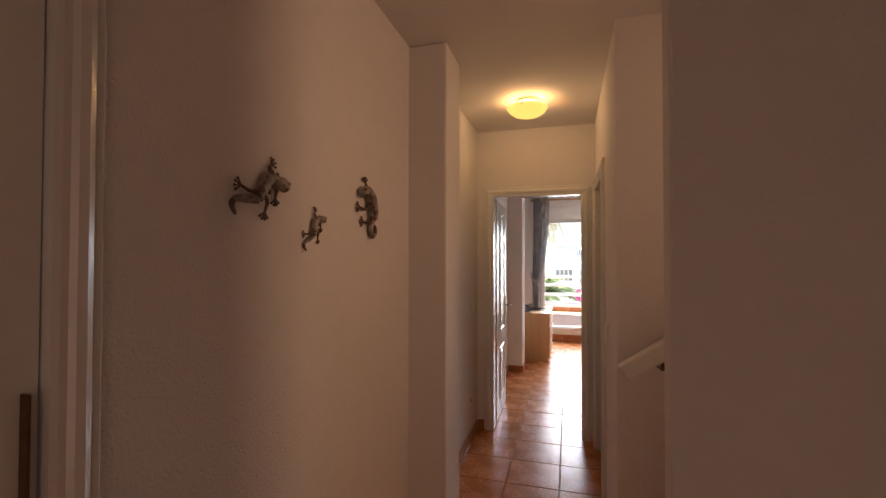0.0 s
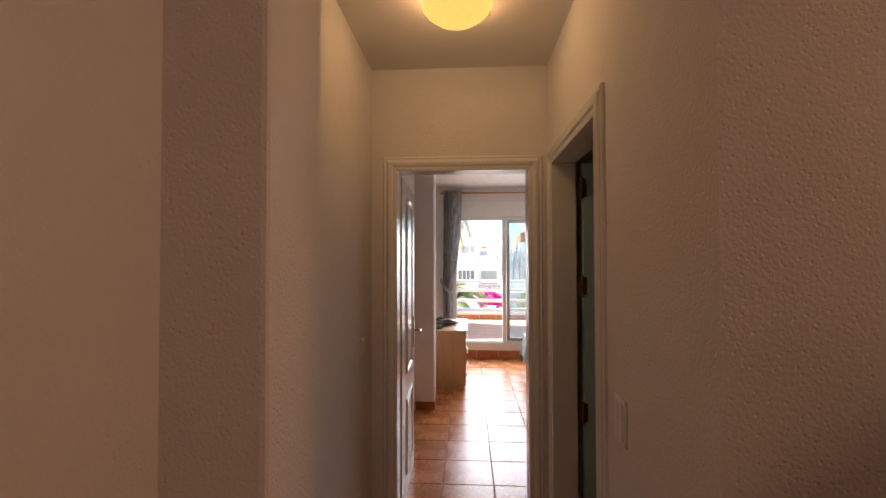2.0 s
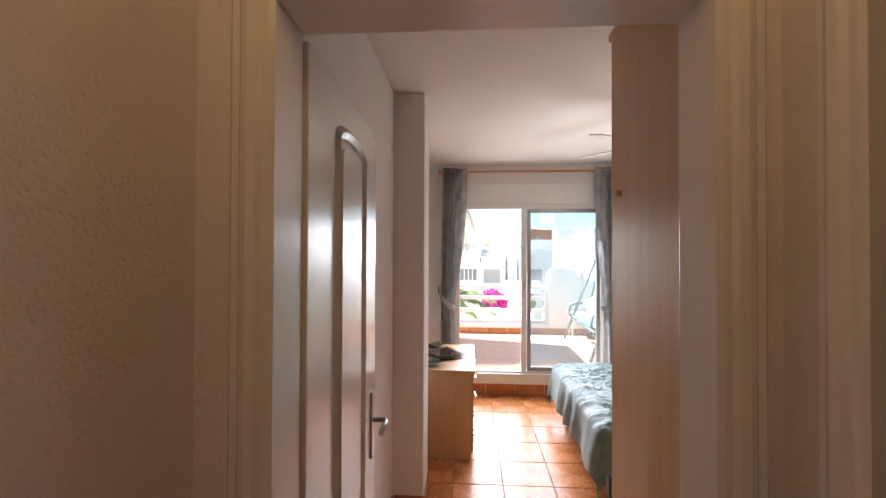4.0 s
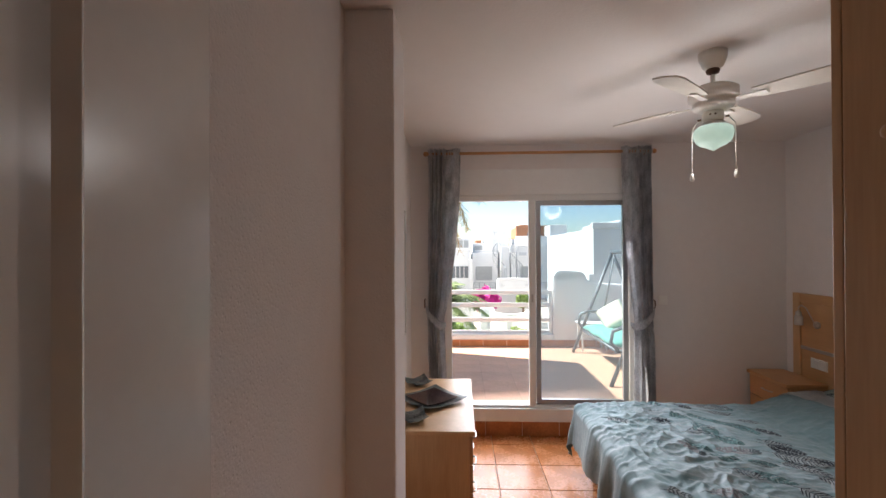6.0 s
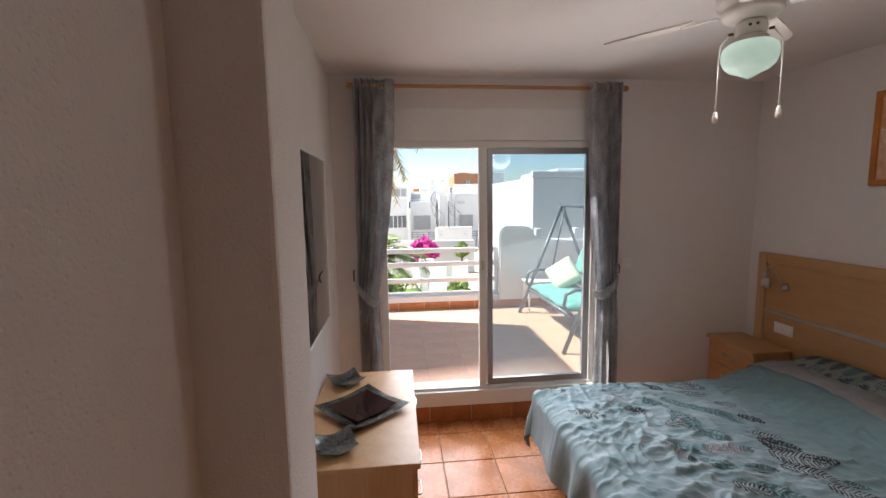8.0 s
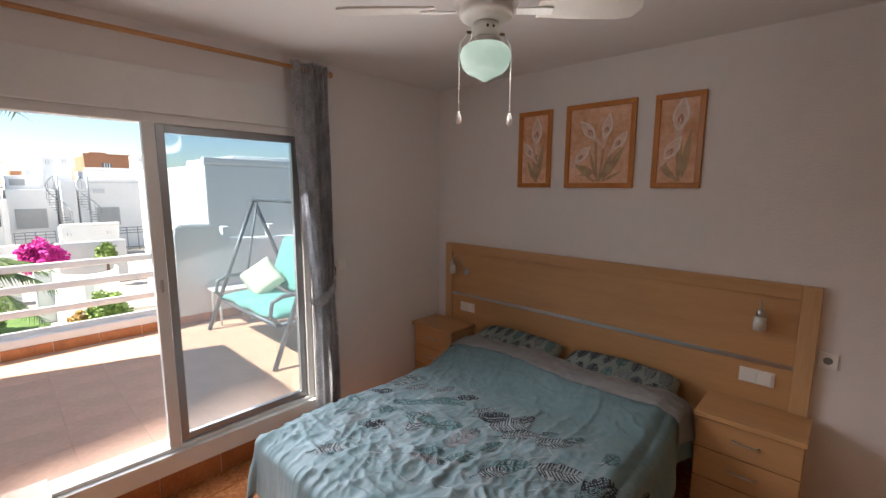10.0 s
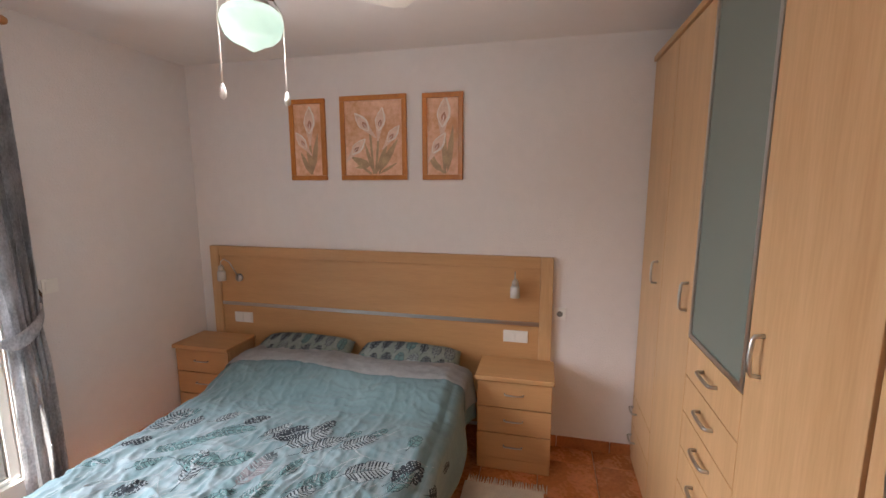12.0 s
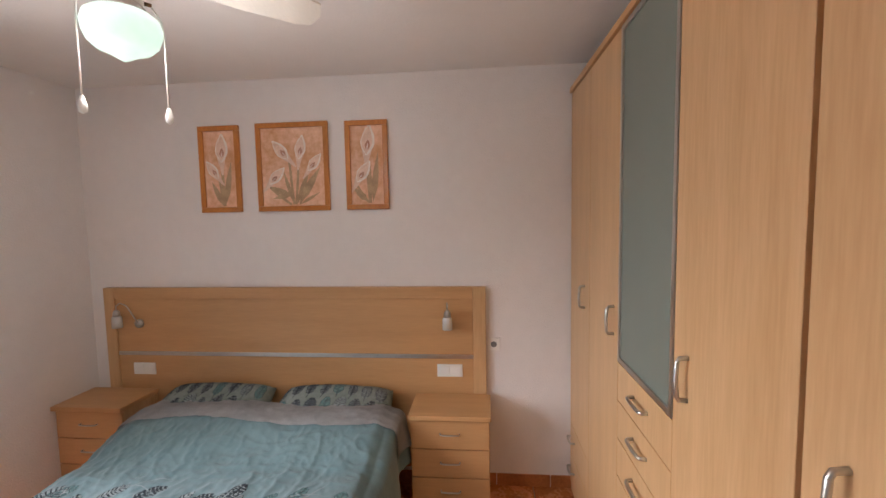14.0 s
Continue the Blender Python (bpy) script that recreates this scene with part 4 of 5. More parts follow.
for k, lab in enumerate(("beech wardrobe end unit with one tall door", "beech wardrobe unit with one tall door and steel handle", "beech wardrobe unit with frosted glass door over drawers", "beech wardrobe unit with one tall door beside the drawers", "beech wardrobe unit against the bed wall")):
    th = wardrobe_unit(k, lab)
    x0, x1 = wx[k], wx[k + 1]
    if k != 2:
        zb = 0.062
        if k == 4:
            for z0 in (0.062, 0.253):
                dr = door_leaf(th, x0, x1, z0, z0 + 0.187, "drawer")
                part("handle", bow_handle(bmesh.new(), (x0 + 0.33, WF, z0 + 0.11), (x0 + 0.43, WF, z0 + 0.11), (0, 0.026, 0), 0.006), STEEL, dr, "bowed satin steel handle")
            zb = 0.444
        d = door_leaf(th, x0 + (0.006 if k == 1 else 0), x1 - (0.006 if k == 0 else 0), zb, WT - 0.034)
        hx = {0: x1 - 0.10, 1: x1 - 0.085, 3: x0 + 0.06, 4: x0 + 0.10}[k]
        part("handle", bow_handle(bmesh.new(), (hx, WF, 1.242), (hx, WF, 1.358), (0, 0.028, 0), 0.0065), STEEL, d, "bowed satin steel handle")
    else:
        z0, z1 = 1.15, WT - 0.034
        fr = part("glass_door", bx(x0 + 0.0015, WF - 0.017, z0, x0 + 0.022, WF + 0.003, z1, 0.002), STEEL, th, "steel framed frosted glass door")
        part("frame_rail", bx(x1 - 0.022, WF - 0.017, z0, x1 - 0.0015, WF + 0.003, z1, 0.002), STEEL, fr)
        part("frame_rail", bx(x0 + 0.0225, WF - 0.017, z0, x1 - 0.0225, WF + 0.003, z0 + 0.02, 0.002), STEEL, fr)
        part("frame_rail", bx(x0 + 0.0225, WF - 0.017, z1 - 0.02, x1 - 0.0225, WF + 0.003, z1, 0.002), STEEL, fr)
        part("glass_pane", bx(x0 + 0.0225, WF - 0.012, z0 + 0.0205, x1 - 0.0225, WF - 0.004, z1 - 0.0205), FROST, fr, "grey-green frosted glass")
        zt = 1.145
        while zt > 0.12:
            zb = max(0.062, zt - 0.153)
            dr = door_leaf(th, x0, x1, zb, zt, "drawer")
            xm, zm = (x0 + x1) / 2, (zb + zt) / 2 + 0.01
            part("handle", bow_handle(bmesh.new(), (xm - 0.065, WF, zm), (xm + 0.065, WF, zm), (0, 0.026, 0), 0.007), STEEL, dr, "bowed satin steel handle")
            zt = zb - 0.004
solid("wardrobe_cornice", bx(wx[0] - 0.006, WF - 0.6, WT - 0.0295, wx[5], WF + 0.012, WT, 0.003), BEECHH, "beech top board running over the wardrobe", "wardrobe", kind="thing")
for pz in (1.824, 0.42):
    peg = part("peg", lathe(bmesh.new(), [(0.012, 0), (0.010, 0.015), (0.002, 0.02)], (0, 0, 0), 12), BEECH, bpy.data.objects["wardrobe_unit"], "small round wooden peg", local=True)
    peg.matrix_basis = bpy.data.objects["wardrobe_unit"].matrix_basis.inverted() @ pose(wx[0] + 0.001, 4.395, pz, 0, -90, 0)

# ---- chest of drawers with bowls, mirror ----
chest = thing("chest_of_drawers", (-0.38, 6.6, 0), "beech chest of drawers under the mirror", "chest of drawers")
part("top", bx(LX + 0.005, 6.112, 0.668, -0.118, 7.078, 0.693, 0.004), BEECH, chest)
part("carcass", bx(LX + 0.01, 6.122, 0.0, -0.150, 7.068, 0.6675, 0.002), BEECH, chest)
z = 0.05
for k in range(4):
    dr = part("drawer", bx(-0.1495, 6.126, z, -0.130, 7.064, z + 0.150, 0.002), BEECHH, chest)
    for yy in (6.33, 6.86):
        part("handle", bow_handle(bmesh.new(), (-0.130, yy - 0.05, z + 0.08), (-0.130, yy + 0.05, z + 0.08), (0.02, 0, 0), 0.0045), STEEL, dr, "satin steel bar handle")
    z += 0.1535


def square_bowl(cx, cy, size, turn, rise, label, inlay):
    z0 = 0.693
    th = thing("decorative_dish", (cx, cy, z0), label, "dish", "dishes on the chest", turn=turn)
    def f(u, v):
        a, b = 2 * u - 1, 2 * v - 1
        r = max(abs(a), abs(b))
        z = 0.012 + rise * (0.25 * r ** 2 + 0.75 * (abs(a * b)) ** 1.5)
        return Vector((a * size / 2, b * size / 2, z))
    part("body", sheet(bmesh.new(), f, 18, 18, 0.008), BOWL, th, local=True)
    part("foot", bx(-size * 0.2, -size * 0.2, 0, size * 0.2, size * 0.2, 0.012, 0.002), BOWL, th, local=True)
    if inlay:
        part("inlay", sheet(bmesh.new(), lambda u, v: f(0.14 + u * 0.72, 0.14 + v * 0.72) + Vector((0, 0, 0.011)), 12, 12), BOWLD, th, "dark glazed centre", local=True)
    return th


square_bowl(-0.385, 6.59, 0.34, 42, 0.022, "large square black and silver mosaic dish on the chest", True)
square_bowl(-0.505, 6.93, 0.175, 30, 0.036, "small square mosaic dish with raised corners", False)
square_bowl(-0.475, 6.26, 0.17, 20, 0.036, "small square mosaic dish with raised corners", False)

mir = thing("wall_mirror", (LX, 6.84, 1.0), "rectangular wall mirror in a thin pale frame", "mirror")
part("glass", bx(LX, 6.452, 1.012, LX + 0.012, 7.228, 1.988), MIRROR, mir)
part("frame_rail", bx(LX, 6.44, 1.0, LX + 0.018, 6.4518, 2.0, 0.002), PVC, mir)
part("frame_rail", bx(LX, 7.2282, 1.0, LX + 0.018, 7.24, 2.0, 0.002), PVC, mir)
part("frame_rail", bx(LX, 6.452, 1.0, LX + 0.018, 7.228, 1.0118, 0.002), PVC, mir)
part("frame_rail", bx(LX, 6.452, 1.9882, LX + 0.018, 7.228, 2.0, 0.002), PVC, mir)


# ---- pictures ----
def calla(th, X, y, z, h, lean, root, layer):
    """One lily: blushing spathe with a pale rolled rim, throat, spadix and stem, flat on the canvas in thin layers of paint."""
    base = 0.0116 + 0.0016 * layer

    def P(a, b, d):
        c, s = math.cos(lean), math.sin(lean)
        return Vector((X - base - d, y - (a * c + b * s), z + (-a * s + b * c)))

    def ribbon(pts, widths, mat_, name):
        bm, last = bmesh.new(), None
        for k, p in enumerate(pts):
            p0, p1 = pts[max(0, k - 1)], pts[min(len(pts) - 1, k + 1)]
            n = Vector((0, -(p1 - p0).z, (p1 - p0).y)).normalized() * widths[k]
            cur = (bm.verts.new(p - n), bm.verts.new(p + n))
            if last:
                bm.faces.new((last[0], last[1], cur[1], cur[0]))
            last = cur
        part(name, bm, mat_, th)

    p0, p2 = P(0.0, -0.42 * h, 0), Vector((X - base, root[0], root[1]))
    p1 = Vector((X - base, p0.y * 0.65 + p2.y * 0.35, (p0.z + p2.z) / 2))
    ribbon([p0 * (1 - t) ** 2 + p1 * 2 * t * (1 - t) + p2 * t * t for t in (k / 8 for k in range(9))], [0.05 * h] * 9, STEM, "painted_stem")
    ribbon([P(0, 0.02 * h, 0.0002), P(0, -0.25 * h, 0.0002), P(0.01 * h, -0.48 * h, 0.0002), P(0.015 * h, -0.80 * h, 0.0002)], [0.19 * h, 0.15 * h, 0.085 * h, 0.03 * h], LILY, "painted_neck")

    def edge(t):
        """Outline of the spathe, from the stem round the cup to the curling tip and back."""
        a = 2 * math.pi * t
        r = 0.21 * math.sin(a)
        b = -math.cos(a) * 0.40 + 0.06
        if b > 0.1:
            r *= 1 - ((b - 0.1) / 0.36) ** 2 * 0.80
            b += (b - 0.1) * 0.55
        else:
            r *= 1 - ((0.1 - b) / 0.44) ** 2 * 0.72
        return r + 0.05 * max(0, b), b
    n = 28
    pts = [edge(k / n) for k in range(n)]
    bw = bmesh.new()
    bw.faces.new([bw.verts.new(P(a * h, b * h, 0.0004)) for a, b in pts])
    part("painted_lily", bw, LILY, th)
    bd = bmesh.new()
    bd.faces.new([bd.verts.new(P((a * 0.42 + 0.015) * h, (b * 0.34 - 0.06) * h, 0.0008)) for a, b in pts])
    part("painted_throat", bd, LILYD, th)
    rim = [P(a * h, b * h, 0.0012) for a, b in pts + pts[:1]]
    ribbon(rim, [h * (0.014 + 0.024 * max(0, math.sin(2 * math.pi * k / n)) + 0.008 * (k % 3 == 0)) for k in range(n + 1)], LILYR, "painted_rim")
    ribbon([P(0.005 * h, -0.16 * h, 0.0013), P(0.015 * h, -0.06 * h, 0.0013), P(0.02 * h, 0.04 * h, 0.0013)], [0.012 * h, 0.016 * h, 0.006 * h], LILYR, "painted_spadix")


def picture(y0, y1, z0, z1, flowers, leaves, label):
    th = thing("lily_painting", (RX, (y0 + y1) / 2, z0), label, "picture", "lily pictures over the bed")
    X, w, dp = RX - 0.001, 0.032, 0.022
    for nm, q in (("frame_rail", (y0, z0, y1, z0 + w)), ("frame_rail", (y0, z1 - w, y1, z1)), ("frame_rail", (y0, z0 + w + 0.0003, y0 + w, z1 - w - 0.0003)), ("frame_rail", (y1 - w, z0 + w + 0.0003, y1, z1 - w - 0.0003))):
        part(nm, bx(X - dp, q[0], q[1], X, q[2], q[3], 0.004), HONEY, th)
    part("canvas", bx(X - 0.010, y0 + w + 0.0004, z0 + w + 0.0004, X - 0.002, y1 - w - 0.0004, z1 - w - 0.0004), CANVAS, th, "mottled peach canvas")
    W, H = (y1 - y0 - 2 * w), (z1 - z0 - 2 * w)
    def A(a, b):
        return y1 - w - a * W, z0 + w + b * H
    for ly, (a0, b0, a1, b1, wd) in enumerate(leaves):
        (ya, za), (yb, zb) = A(a0, b0), A(a1, b1)
        d = Vector((0, yb - ya, zb - za))
        nrm = Vector((0, -d.z, d.y)).normalized() * wd
        o = Vector((X - 0.0104 - 0.0003 * ly, ya, za))
        bl = bmesh.new()
        bl.faces.new([bl.verts.new(v) for v in (o, o + d * 0.3 - nrm * 0.9, o + d * 0.6 - nrm * 0.8, o + d, o + d * 0.6 + nrm * 0.8, o + d * 0.3 + nrm * 0.9)])
        part("painted_leaf", bl, STEM, th)
    for layer, (a, b, h, lean, ra) in enumerate(flowers):
        calla(th, X, *A(a, b), h * 0.95, lean, A(ra, 0.02), layer)
    return th


picture(6.575, 6.848, 1.79, 2.34, [(0.56, 0.72, 0.19, 0.0, 0.60), (0.30, 0.46, 0.14, -0.65, 0.56)], [(0.62, 0.03, 0.86, 0.60, 0.022), (0.55, 0.02, 0.20, 0.34, 0.020), (0.6, 0.02, 0.52, 0.40, 0.010)], "narrow calla lily painting in honey pine frame")
picture(5.99, 6.462, 1.79, 2.345, [(0.34, 0.68, 0.16, -0.75, 0.50), (0.62, 0.70, 0.16, 0.15, 0.53), (0.20, 0.36, 0.15, 0.75, 0.46), (0.82, 0.52, 0.14, 0.65, 0.60)], [(0.58, 0.03, 0.94, 0.50, 0.026), (0.48, 0.12, 0.08, 0.26, 0.022), (0.46, 0.14, 0.16, 0.10, 0.016), (0.5, 0.02, 0.34, 0.46, 0.014), (0.55, 0.02, 0.72, 0.42, 0.016), (0.6, 0.02, 0.92, 0.17, 0.010)], "large painting of four calla lilies, honey pine frame")
picture(5.612, 5.882, 1.79, 2.34, [(0.52, 0.76, 0.20, 0.08, 0.58), (0.32, 0.38, 0.16, 0.55, 0.55)], [(0.66, 0.03, 0.84, 0.66, 0.022), (0.5, 0.04, 0.06, 0.22, 0.022), (0.6, 0.02, 0.60, 0.5, 0.012)], "narrow painting of two calla lilies, honey pine frame")

# ---- ceiling fan ----
FX, FY = 1.035, 5.925
fan = thing("ceiling_fan", (FX, FY, CZ), "white ceiling fan with lit opal glass shade", "ceiling fan")
part("canopy", lathe(bmesh.new(), [(0.02, -0.085), (0.045, -0.07), (0.06, -0.03), (0.062, 0.0)], (FX, FY, CZ)), FANW, fan)
part("ball_joint", lathe(bmesh.new(), [(0.012, -0.108), (0.026, -0.100), (0.031, -0.088), (0.026, -0.078), (0.012, -0.074)], (FX, FY, CZ), 20), DARKW, fan, "dark ball joint under the canopy")
part("rod", tube(bmesh.new(), [(FX, FY, CZ - 0.08), (FX, FY, CZ - 0.17)], 0.011, 12), FANW, fan)
part("motor", lathe(bmesh.new(), [(0.03, -0.287), (0.060, -0.284), (0.084, -0.272), (0.092, -0.257), (0.086, -0.248), (0.090, -0.240), (0.108, -0.228), (0.108, -0.185), (0.09, -0.172), (0.05, -0.165), (0.02, -0.16)], (FX, FY, CZ), 36), FANW, fan)
nk = part("light_neck", lathe(bmesh.new(), [(0.044, -0.336), (0.046, -0.330), (0.046, -0.300), (0.043, -0.287)], (FX, FY, CZ), 28), FANW, fan, "white neck with chain switches")
for s in (-1, 1):
    part("chain_switch", tube(bmesh.new(), [(FX + s * 0.040, FY - s * 0.030, CZ - 0.318), (FX + s * 0.052, FY - s * 0.040, CZ - 0.318)], 0.005, 8), BRONZE, nk)
for a in (-2.35, -1.9):
    part("switch_slot", tube(bmesh.new(), [(FX + 0.044 * math.cos(a), FY + 0.044 * math.sin(a), CZ - 0.308), (FX + 0.0475 * math.cos(a), FY + 0.0475 * math.sin(a), CZ - 0.308)], 0.005, 6), DARKW, nk)
part("light_holder", lathe(bmesh.new(), [(0.050, -0.356), (0.053, -0.352), (0.047, -0.347), (0.052, -0.342), (0.045, -0.336)], (FX, FY, CZ), 28), STEEL, fan, "ribbed chrome collar")
part("shade", lathe(bmesh.new(), [(0.003, -0.475), (0.014, -0.469), (0.034, -0.457), (0.060, -0.446), (0.076, -0.430), (0.084, -0.408), (0.086, -0.388), (0.080, -0.369), (0.066, -0.358), (0.048, -0.353)], (FX, FY, CZ), 40), FANGLASS, fan, "lit greenish opal glass shade").visible_shadow = False
for k in range(4):
    a = radians(130 + 90 * k)
    bm = bmesh.new()
    out = [(0.17, -0.045), (0.30, -0.058), (0.45, -0.065), (0.495, -0.052), (0.51, 0.0), (0.495, 0.052), (0.45, 0.065), (0.30, 0.058), (0.17, 0.045)]
    bm = ext(out, (0, 0, 0), (1, 0, 0), (0, 1, 0), 0.007)
    bm.transform(pose(FX, FY, CZ - 0.245, 0, 0, math.degrees(a)) @ pose(0, 0, 0, -11, 0, 0))
    bl = part("blade", bm, FANB, fan)
    bm = bx(0.10, -0.018, -0.006, 0.22, 0.018, 0.0, 0.002)
    bm.transform(pose(FX, FY, CZ - 0.247, 0, 0, math.degrees(a)) @ pose(0, 0, 0, -11, 0, 0))
    part("blade_iron", bm, FANW, bl)
for sx in (-0.088, 0.088):
    cxx, cyy = FX + sx * 0.83, FY - sx * 0.62
    ch = part("pull_chain", tube(bmesh.new(), [(FX + sx * 0.58, FY - sx * 0.44, CZ - 0.320), (FX + sx * 0.80, FY - sx * 0.60, CZ - 0.355), (cxx * 1.0, cyy, CZ - 0.40), (cxx, cyy, CZ - 0.575)], 0.0025, 6), FANW, fan)
    part("pull_knob", lathe(bmesh.new(), [(0.002, 0.0), (0.009, 0.006), (0.010, 0.02), (0.004, 0.042)], (cxx, cyy, CZ - 0.617), 12), FANW, ch)

# ---- terrace door, curtains ----
dfr = thing("window_1", (0.5, WY, OB), "white aluminium sliding terrace door, left half open", "sliding door", kind="structure")
FY0, FY1 = 7.715, 7.80
part("sill", bx(OL, WY - 0.012, OB, OR, 7.90, 0.245, 0.004), PVC, dfr)
part("frame_side", bx(OL, FY0, 0.2455, OL + 0.045, FY1, 2.17, 0.003), PVC, dfr)
part("frame_side", bx(OR - 0.045, FY0, 0.2455, OR, FY1, 2.17, 0.003), PVC, dfr)
part("frame_head", bx(OL + 0.0455, FY0, 2.12, OR - 0.0455, FY1, 2.17, 0.003), PVC, dfr)
part("shutter_box", bx(OL, WY - 0.01, 2.1705, OR, 7.90, OT, 0.004), PVC, dfr, "white roller shutter box")
part("bottom_track", bx(OL + 0.0455, FY0, 0.2455, OR - 0.0455, FY1, 0.268, 0.002), PVC, dfr)
part("mullion", bx(0.425, FY0 - 0.002, 0.2685, 0.485, FY0 + 0.038, 2.1195, 0.003), PVC, dfr)
sl = part("sliding_panel", bx(0.492, FY0 + 0.02, 0.27, 0.535, FY0 + 0.055, 2.118, 0.003), ALU, dfr, "grey aluminium glazed panel")
part("panel_rail", bx(OR - 0.09, FY0 + 0.02, 0.27, OR - 0.047, FY0 + 0.055, 2.118, 0.003), ALU, sl)
part("panel_rail", bx(0.5355, FY0 + 0.02, 0.27, OR - 0.0905, FY0 + 0.055, 0.315, 0.003), ALU, sl)
part("panel_rail", bx(0.5355, FY0 + 0.02, 2.075, OR - 0.0905, FY0 + 0.055, 2.118, 0.003), ALU, sl)
gp = part("glass_pane", bx(0.5355, FY0 + 0.034, 0.3155, OR - 0.0905, FY0 + 0.040, 2.0745), GLASS, sl, "clear slightly dusty glass")
gp.visible_shadow = False
part("latch", bx(0.445, FY0 - 0.012, 1.20, 0.462, FY0 - 0.0022, 1.27, 0.003), STEEL, dfr)

rodt = thing("curtain_rod", (0.49, 7.575, 2.52), "wooden curtain rod with turned end knobs", "curtain rod")
part("pole", tube(bmesh.new(), [(-0.47, 7.575, 2.522), (1.455, 7.575, 2.522)], 0.0125, 14), RODW, rodt)
for ex, s in ((-0.47, -1), (1.455, 1)):
    bm = lathe(bmesh.new(), [(0.012, 0), (0.018, 0.006), (0.014, 0.014), (0.022, 0.026), (0.016, 0.042), (0.003, 0.048)], seg=16)
    bm.transform(Matrix.Translation((ex, 7.575, 2.522)) @ Matrix.Rotation(radians(90 * s), 4, "Y"))
    part("end_knob", bm, RODW, rodt)
for bxp in (-0.415, 1.40):
    part("bracket", tube(bmesh.new(), [(bxp, 7.575, 2.505), (bxp, 7.62, 2.49), (bxp, WY, 2.49)], 0.008, 8), RODW, rodt)


def curtain(xa, xb, ta, tb, ba, bb, tie_z, label, folds):
    """An eyelet curtain gathered by a tie: its edges at top, at the tie and at the foot."""
    th = thing("curtain", ((xa + xb) / 2, 7.575, 0.03), label, "curtain", "curtains at the terrace door")
    z0, z1 = 0.03, 2.565
    def edge(z, a, t, b):
        if z > tie_z:
            k = (z - tie_z) / (z1 - tie_z)
            return t + (a - t) * (1 - (1 - k) ** 2.2)
        k = (tie_z - z) / (tie_z - z0)
        return t + (b - t) * min(1, k * 2.2) ** 0.6
    def f(u, v):
        z = z0 + v * (z1 - z0)
        e0, e1 = edge(z, xa, ta, ba), edge(z, xb, tb, bb)
        w = e1 - e0
        near = math.exp(-((z - tie_z) / 0.14) ** 2)
        s_in = u if xa < 0.3 else 1 - u
        wide = max(0.0, (s_in - 0.52) / 0.48)
        ph = (s_in if s_in < 0.52 else 0.52 + (s_in - 0.52) * 0.30) * folds * 2.4 * math.pi + 0.7 * math.sin(2.3 * z + 4 * u) * (1 - v)
        amp = (0.042 * (1 - 0.55 * near)) * (0.7 + 0.5 * noise.noise(Vector((u * 5, z * 1.2, folds)))) * (1 - 0.65 * wide * min(1, (1 - v) * 6))
        x = e0 + w * u + 0.010 * math.sin(ph * 2 + z * 3) * (1 - v)
        return Vector((x, 7.575 + amp * math.cos(ph) + 0.006 * noise.noise(Vector((u * 9, z * 4, 2))), z))
    part("cloth", sheet(bmesh.new(), f, 132, 80, 0.003), CURT, th, "grey satin with woven leaf sheen")
    for k in range(folds * 2):
        u = (k + 0.5) / (folds * 2)
        bm = lathe(bmesh.new(), [(0.018, -0.004), (0.026, -0.004), (0.026, 0.004), (0.018, 0.004)], seg=16)
        bm.transform(Matrix.Translation((xa + (xb - xa) * u, 7.575, 2.522)) @ Matrix.Rotation(radians(90), 4, "Y"))
        part("eyelet", bm, STEEL, th)
    s = -1 if xa < 0.3 else 1
    outer = (ta if s < 0 else tb) + s * 0.02
    inner = (tb if s < 0 else ta) - s * 0.02
    def band(u, v):
        a = u * math.pi
        x = outer + (inner - outer) * (1 - math.cos(a)) / 2
        y = 7.60 - 0.085 * math.sin(a)
        zz = tie_z + 0.13 - 0.16 * (1 - math.cos(a)) / 2 - 0.06 * math.sin(a) + (v - 0.5) * (0.03 + 0.055 * math.sin(a))
        return Vector((x, y, zz))
    part("tieback", sheet(bmesh.new(), band, 30, 4, 0.004), CURT, th, "grey satin tieback")
    hk = thing("tieback_hook", (outer + s * 0.012, WY, tie_z + 0.17), "dark metal tieback hook on the wall", "hook", "tieback hooks")
    part("hook", tube(bmesh.new(), [(outer + s * 0.012, WY, tie_z + 0.17), (outer + s * 0.012, 7.62, tie_z + 0.165), (outer + s * 0.006, 7.595, tie_z + 0.15), (outer + s * 0.008, 7.60, tie_z + 0.11), (outer + s * 0.012, 7.63, tie_z + 0.10)], 0.006, 8), BRONZE, hk)
    return th


curtain(-0.475, -0.19, -0.485, -0.345, -0.475, -0.315, 1.06, "grey satin eyelet curtain tied back beside the chest", 6)
curtain(1.205, 1.468, 1.30, 1.465, 1.30, 1.475, 1.06, "grey satin eyelet curtain tied back beside the bed", 6)

